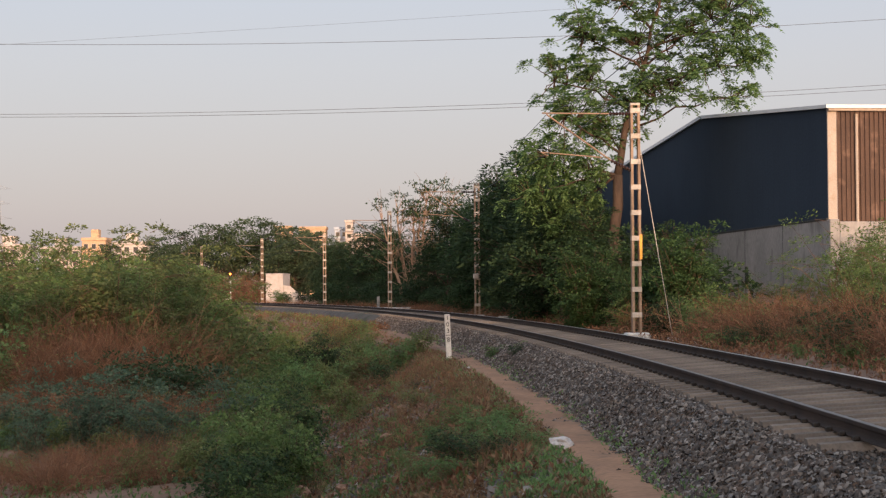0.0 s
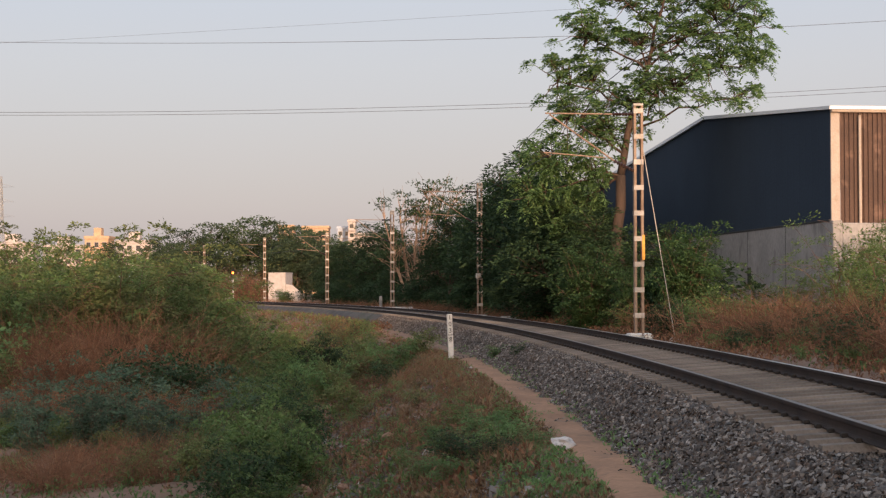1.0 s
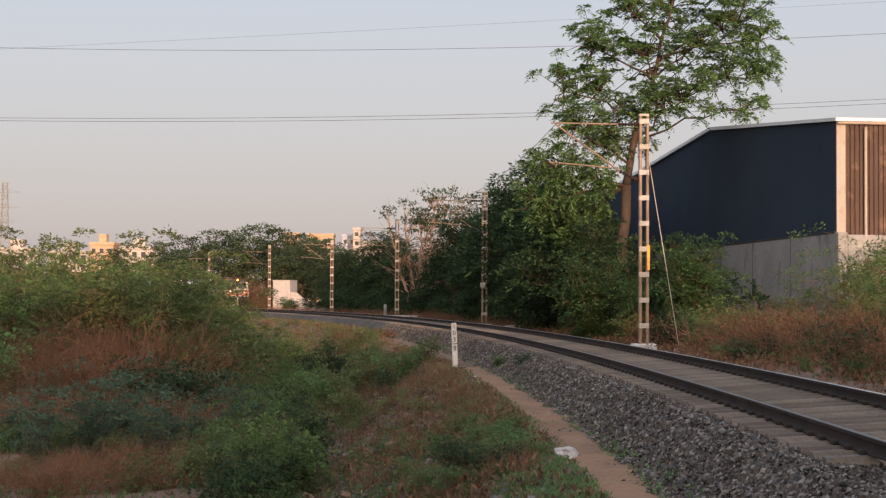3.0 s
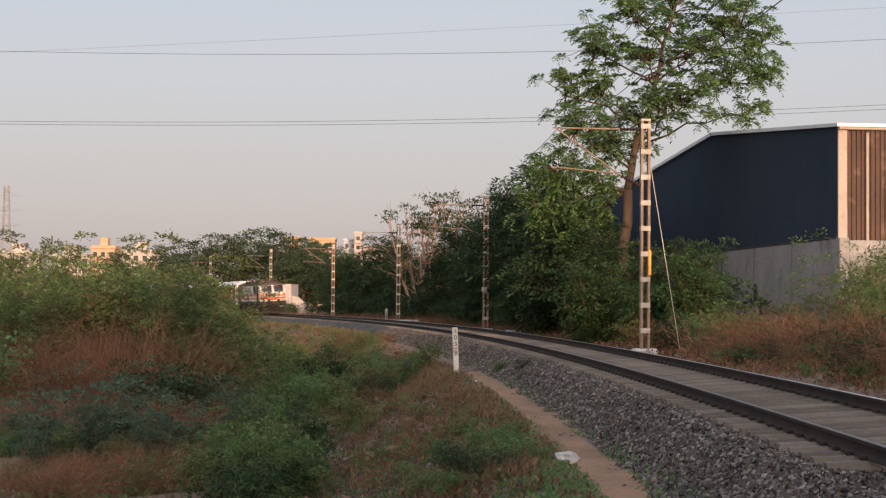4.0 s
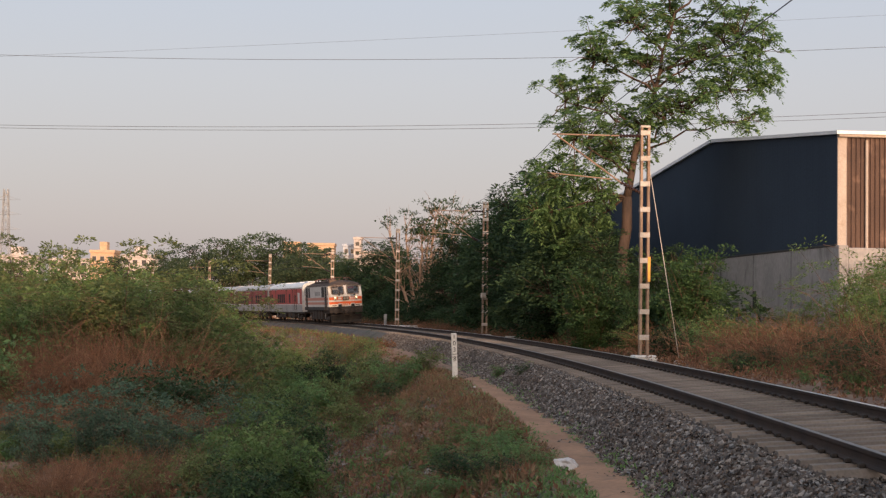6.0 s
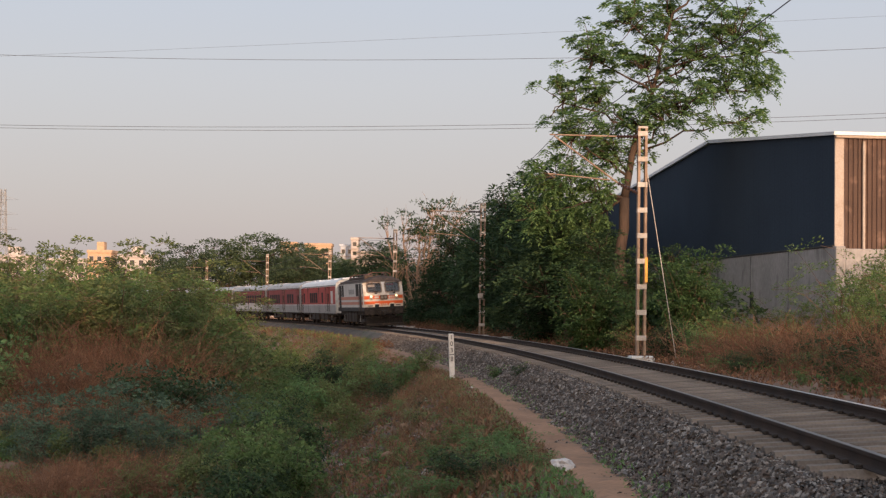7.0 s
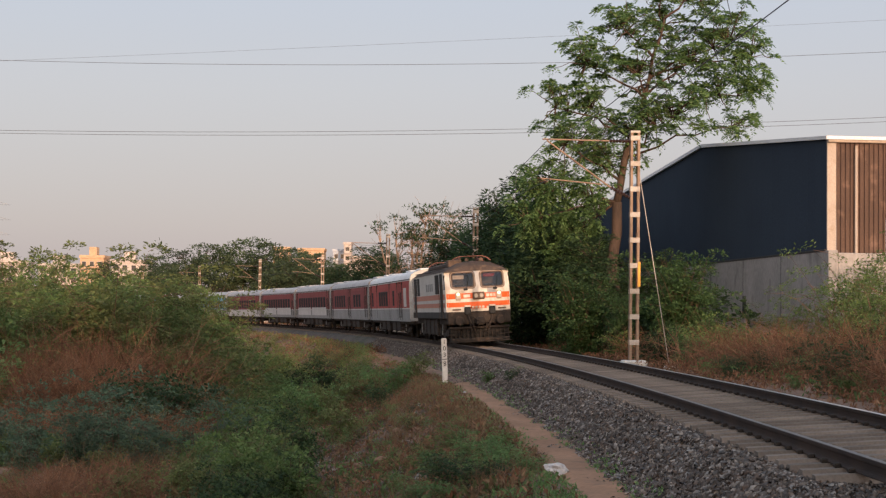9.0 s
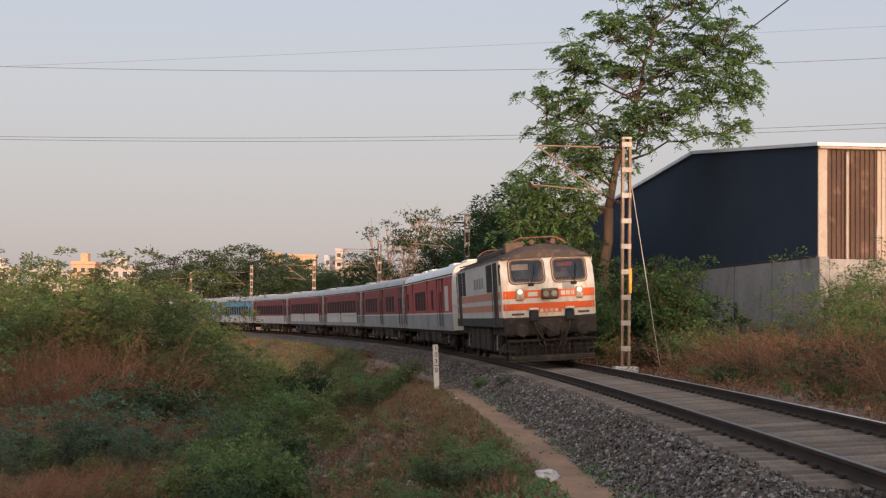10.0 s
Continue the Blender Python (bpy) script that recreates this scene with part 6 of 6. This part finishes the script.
for k in range(40):
    y = rr.uniform(30, 64)
    x = gp(y - 8, 0).x - rr.uniform(4.8, 7.8)
    r = rr.uniform(0.08, 0.26)
    crumpled("clod", 30.0 + k, pose(x, y, land(x, y) + 0.02, 0, 0, 50 * k), (r, r * 0.8, r * 0.7), M_EARTH if k % 3 else M_BED, "crumbling brown clod of earth on the bank", "earth clod", "clods on the bank")


for x0, y0, x1, y1, h in ((-7.6, 148.0, -3.7, 149.2, 0.28), (2.5, 95.2, 3.5, 96.0, 0.25)):
    tagged(part("concrete_slab", Geo().box(x0, y0, -0.5, x1, y1, -0.28 + h, 0.04), M_WHITE, None, "pale concrete slab beside the track"), "", "concrete slab", "slabs beside the track")
pillar = tagged(part("marker_pillar", Geo().box(-6.70, 150.0, -0.4, -6.45, 150.25, 0.95, 0.04), M_CONC, None, "short pale concrete marker pillar"), "", "pillar")

hut = root("lineside_hut", pose(-24.6, 240.0, -0.3, 0, 0, -6), "small whitewashed flat-roofed hut beside the line", "hut")
part("wall", Geo().box(-1.7, 0, -0.3, 0.75, 5, 4.2, 0.04), M_BLD_W, hut)
part("roof_slab", Geo().box(-1.75, -0.05, 4.2, 0.8, 5.05, 4.32, 0.03), M_BLD_W, hut)
yard = [(0.75, -0.3), (4.2, -0.3), (4.0, 0.9), (2.4, 1.9), (1.7, 2.5), (0.75, 2.7)]
part("yard_wall", Geo().sweep([[Vector((x, y, z)) for x, z in yard] for y in (0.3, 0.6)]), M_BLD_W, hut, "crumbling white yard wall")

sig = root("signal_post", pose(-29.25, 225.0, -0.5), "slim white signal post with a lit amber lamp", "railway signal")
part("mast", Geo().tube([(0, 0, 0), (0, 0, 3.9)], 0.08, 10), M_WHITE, sig)
part("lamp_head", Geo().box(-0.2, -0.16, 3.55, 0.2, 0.16, 4.75, 0.05), M_BLACK, sig, "black signal head")
part("lamp", Geo().tube([(0, -0.17, 4.33), (0, -0.26, 4.33)], 0.13, 14), glow("amber_lamp", (1.0, 0.30, 0.03), 4.0), sig, "lit amber lamp")
part("base", Geo().box(-0.35, -0.35, -0.2, 0.35, 0.35, 0.35, 0.04), M_WHITE, sig)
box = root("relay_box", pose(-29.75, 224.3, -0.45), "white lineside relay box", "relay box")
part("cabinet", Geo().box(-0.4, -0.25, 0, 0.35, 0.25, 1.0, 0.03), M_WHITE, box)
part("lid", Geo().box(-0.45, -0.3, 1.0, 0.4, 0.3, 1.08, 0.02), M_CGREY, box)


# ---- far buildings ----
def building(x, y, w, d, h, storeys, bays, wall_mat, label, roof_mat=None, z=0.0, turn=0.0, room=True):
    b = root("apartment_building", pose(x, y, z, 0, 0, turn), label, "building", "distant buildings")
    wall = part("wall", Geo().box(-w / 2, 0, -1, w / 2, d, h, 0.05), wall_mat, b)
    part("parapet", Geo().box(-w / 2 - 0.25, -0.25, h, w / 2 + 0.25, d + 0.25, h + 0.9, 0.05), roof_mat or wall_mat, b)
    sh = h / storeys
    for i in range(storeys):
        part("floor_band", Geo().box(-w / 2 - 0.12, -0.15, i * sh - 0.15, w / 2 + 0.12, 0.1, i * sh + 0.15), M_BLD_W, b)
        for k in range(bays):
            xc = -w / 2 + (k + 0.5) * w / bays
            ww = w / bays * 0.5
            win = part("window", Geo().box(xc - ww / 2 - 0.12, -0.06, i * sh + 0.85, xc + ww / 2 + 0.12, 0.05, i * sh + 2.5), M_BLD_W, b)
            part("pane", Geo().box(xc - ww / 2, -0.09, i * sh + 0.98, xc + ww / 2, 0.02, i * sh + 2.37), M_DARKPANE, win)
            if k % 2 == 0:
                part("balcony", Geo().box(xc - ww / 2 - 0.5, -1.1, i * sh + 0.05, xc + ww / 2 + 0.5, 0.0, i * sh + 1.0, 0.03), wall_mat, b)
    if room:
        part("roof_room", Geo().box(-w * 0.2, d * 0.3, h + 0.9, w * 0.12, d * 0.7, h + 3.4, 0.05), wall_mat, b)
    return b


building(-49.2, 600, 9.2, 9, 23.4, 7, 2, M_BLD_O, "ochre apartment block far behind the trees", M_BLD_O, room=False)
building(-60.0, 604, 5.6, 8, 23.9, 7, 2, M_BLD_O, "slim ochre apartment block far behind the trees", room=False)
building(-36.4, 600, 2.6, 9, 25.6, 8, 1, M_BLD_W, "slim white apartment tower far behind the trees", room=False)
building(-40.0, 612, 4.6, 9, 23.6, 7, 2, M_BLD_B, "blue-grey apartment block far behind the trees", room=False)
building(-28.5, 606, 13.0, 9, 21.0, 6, 4, M_BLD_W, "low white apartment block far behind the trees", room=False)
building(-94.0, 500, 10.5, 9, 15.6, 5, 4, M_BLD_W, "white apartment block seen through the thicket")
building(-106.0, 505, 7.0, 9, 17.0, 5, 3, M_BLD_O, "ochre apartment block seen through the thicket")
building(-117.0, 510, 12.0, 9, 14.6, 5, 4, M_BLD_W, "white apartment block seen through the thicket")
building(-134.0, 515, 13.0, 9, 15.6, 5, 4, M_BLD_W, "white apartment block seen through the thicket")

pylon = root("transmission_tower", pose(-106.8, 400, -1.5), "grey steel lattice transmission tower in the distance", "transmission tower")
for sx in (-1, 1):
    for sy in (-1, 1):
        part("leg", Geo().tube([(sx * 2.6, sy * 2.6, 0), (sx * 0.8, sy * 0.8, 19), (sx * 0.5, sy * 0.5, 30)], 0.09, 4), M_CGREY, pylon)
zz = [0, 4.5, 8.5, 12, 15, 17.5, 19.5, 21.5, 23.5, 25.5, 27.5, 30]
for z0, z1 in zip(zz, zz[1:]):
    r0, r1 = (2.6 - 1.8 * min(z0, 19) / 19 - 0.3 * max(0, z0 - 19) / 11), (2.6 - 1.8 * min(z1, 19) / 19 - 0.3 * max(0, z1 - 19) / 11)
    for sx, sy, tx, ty in ((-1, -1, 1, -1), (1, -1, 1, 1), (1, 1, -1, 1), (-1, 1, -1, -1)):
        part("brace", Geo().tube([(sx * r0, sy * r0, z0), (tx * r1, ty * r1, z1)], 0.05, 4), M_CGREY, pylon)
        part("brace", Geo().tube([(tx * r0, ty * r0, z0), (sx * r1, sy * r1, z1)], 0.05, 4), M_CGREY, pylon)
for z in (20.5, 24.0, 27.5):
    part("cross_arm", Geo().tube([(-3.6, 0, z), (0, 0, z + 0.9), (3.6, 0, z), (0, 0, z), (-3.6, 0, z)], 0.06, 4), M_CGREY, pylon)

# unseen trees added behind the camera, between it and the low sun, to shade the foreground
w, l = tree_meshes("windbreak_tree", 91, (0, 0, -0.5), (0, 0, 3.0), 0.25, [(0, 0, 4.4, 3.4, 3.0, 2.6), (-2.6, 0, 3.4, 2.6, 2.4, 2.4), (2.6, 0, 3.2, 2.6, 2.4, 2.4), (0, 0, 1.6, 4.0, 2.4, 1.8)], 80, 14, 1.1, M_LEAF_DK, M_BARK, 4, 0.36, 0.8, 0.1)
shade = plant("windbreak_tree", w, l, at(6, -30, 0, 1.2, 1.9), "unseen tree added behind the viewpoint to shade the foreground", "tree", "windbreak trees")
for k in range(14):
    # the taller ones throw their shadow over the ditch and the near track
    tall = 6 < k < 11
    again(shade, at(-54 + k * 8.0, -34 + 4 * (k % 3), k * 67, 1.3 if tall else 0.85, (1.95 if tall else 0.85) + 0.05 * (k % 2)))
for x, y in ((14.0, -36), (22.0, -37)):
    again(shade, at(x, y, 31 * x, 1.2, 1.9))

# ---- pieces of the track, last ----
def stones(name, seed, count, s0, s1, offs, size0, size1, material, label, lift=0.005):
    """Angular stones strewn over the ballast."""
    rng = np.random.default_rng(seed)
    base = np.array([(1, 0, -0.3), (-0.3, 0.95, -0.35), (-0.8, -0.6, -0.3), (0.25, -0.9, -0.3), (0.55, 0.5, 0.55), (-0.6, 0.25, 0.6), (0.1, -0.5, 0.65)])
    faces = np.array([(0, 1, 4), (1, 5, 4), (1, 2, 5), (2, 6, 5), (2, 3, 6), (3, 0, 4), (3, 4, 6), (4, 5, 6)])
    u = rng.random(count)
    s = s0 + (s1 - s0) * u ** 1.7
    o = offs[0] + (offs[1] - offs[0]) * rng.random(count)
    sect_o = np.array([-2.75, -2.1, -1.6, -0.873, 0.0, 0.873, 1.2, 1.68, 1.95, 2.45, 2.72, 4.2])
    sect_z = np.array([-0.5, -0.24, -0.13, -0.185, -0.24, -0.285, -0.285, -0.27, -0.42, -0.80, -0.92, -1.0])
    z = np.interp(o, sect_o, sect_z)
    a = s / RAD
    c = np.stack([CX + (RAD - o) * np.cos(a), CY + (RAD - o) * np.sin(a), z + lift], axis=1)
    sz = size0 + (size1 - size0) * rng.random((count, 1, 1)) ** 1.6
    jit = base[None] * (0.7 + 0.6 * rng.random((count, 7, 3))) * sz
    q = rng.normal(0, 1, (count, 4))
    q /= np.linalg.norm(q, axis=1, keepdims=True)
    x, y, zq, w = q.T
    R = np.stack([np.stack([1 - 2 * (y * y + zq * zq), 2 * (x * y - zq * w), 2 * (x * zq + y * w)], 1), np.stack([2 * (x * y + zq * w), 1 - 2 * (x * x + zq * zq), 2 * (y * zq - x * w)], 1), np.stack([2 * (x * zq - y * w), 2 * (y * zq + x * w), 1 - 2 * (x * x + y * y)], 1)], 1)
    v = (np.einsum("nij,nkj->nki", R, jit) + c[:, None, :]).reshape(-1, 3)
    f = (faces[None] + 7 * np.arange(count)[:, None, None]).reshape(-1, 3)
    ob = new(name, array_mesh(name, v, f, material))
    return tagged(ob, label, "ballast stones", "", "stuff")


stones("ballast_stones", 101, 60000, 3, 110, (1.5, 2.76), 0.021, 0.054, M_STONE, "loose grey crushed stone on the ballast slope")
stones("outer_stones", 104, 5000, 18, 90, (-3.9, -2.3), 0.018, 0.04, M_STONE, "grey crushed stone outside the track")
stones("crib_stones", 102, 26000, 6, 90, (-2.5, 1.5), 0.017, 0.038, M_STONE, "grey crushed stone between the sleepers", 0.012)
stones("strewn_stones", 103, 3000, 10, 60, (2.6, 4.2), 0.012, 0.035, M_STONE, "small stones strewn along the footpath edge")

# rubble and scraps of litter on the shoulder of the bank
def rubble(name, seed, count, s0, s1, o0, o1, size, material, label, category):
    rng = np.random.default_rng(seed)
    base = np.array([(1, 0, -0.3), (-0.3, 0.95, -0.35), (-0.8, -0.6, -0.3), (0.25, -0.9, -0.3), (0.55, 0.5, 0.45), (-0.6, 0.25, 0.5), (0.1, -0.5, 0.5)])
    faces = np.array([(0, 1, 4), (1, 5, 4), (1, 2, 5), (2, 6, 5), (2, 3, 6), (3, 0, 4), (3, 4, 6), (4, 5, 6)])
    pts = []
    for k in range(count):
        p = gp(s0 + (s1 - s0) * rng.random() ** 1.4, o0 + (o1 - o0) * rng.random())
        pts.append((p.x, p.y, land(p.x, p.y) + 0.01))
    v = (base[None] * (0.6 + 0.8 * rng.random((count, 7, 3))) * (size * (0.35 + rng.random((count, 1, 1)) ** 3)) + np.array(pts)[:, None, :]).reshape(-1, 3)
    f = (faces[None] + 7 * np.arange(count)[:, None, None]).reshape(-1, 3)
    return tagged(new(name, array_mesh(name, v, f, material)), label, category, "", "stuff")


rubble("bank_rubble", 111, 7000, 12, 75, 3.9, 8.2, 0.10, M_STONE, "brown and grey rubble on the bank's shoulder", "rubble")
rubble("paper_litter", 112, 60, 14, 60, 4.0, 6.8, 0.08, M_BAG, "scraps of white litter on the bank", "litter")

g = Geo().sweep([[Vector((x, y, z)) for y, z in ((-0.13, -0.42), (-0.088, -0.178), (0.088, -0.178), (0.13, -0.42))] for x in (-1.375, -1.0, 1.0, 1.375)])
sleeper_mesh = g.mesh("sleeper", M_SLEEPER)
g = Geo()
for sd in (-1, 1):
    g.box(sd * 0.11 - 0.035, -0.05, -0.178, sd * 0.11 + 0.035, 0.05, -0.125, 0.012)
clip_mesh = g.mesh("rail_clip", M_CLIP)


def sleeper_pose(s):
    a = s / RAD
    across = Vector((math.cos(a) * math.cos(CANT), math.sin(a) * math.cos(CANT), math.sin(CANT)))
    along = Vector((-math.sin(a), math.cos(a), 0))
    m = Matrix((across, along, across.cross(along))).transposed().to_4x4()
    m.translation = tp(s)
    return m


rest = Geo()
for k in range(520):
    s = 10 + 0.61 * k
    m = sleeper_pose(s)
    if k < 230:
        ob = new("sleeper", sleeper_mesh)
        ob.parent = track
        ob.matrix_basis = m
        if k < 110:
            for sd in (-1, 1):
                c = new("rail_clip", clip_mesh)
                c.parent = ob
                c.matrix_basis = pose(0.873 * sd, 0, 0)
    else:
        rest.box(-1.375, -0.12, -0.40, 1.375, 0.12, -0.178, 0, m)
far_sleepers = part("sleepers_beyond", rest, M_SLEEPER, track)
tagged(far_sleepers, "", "", "", "stuff")
motions()
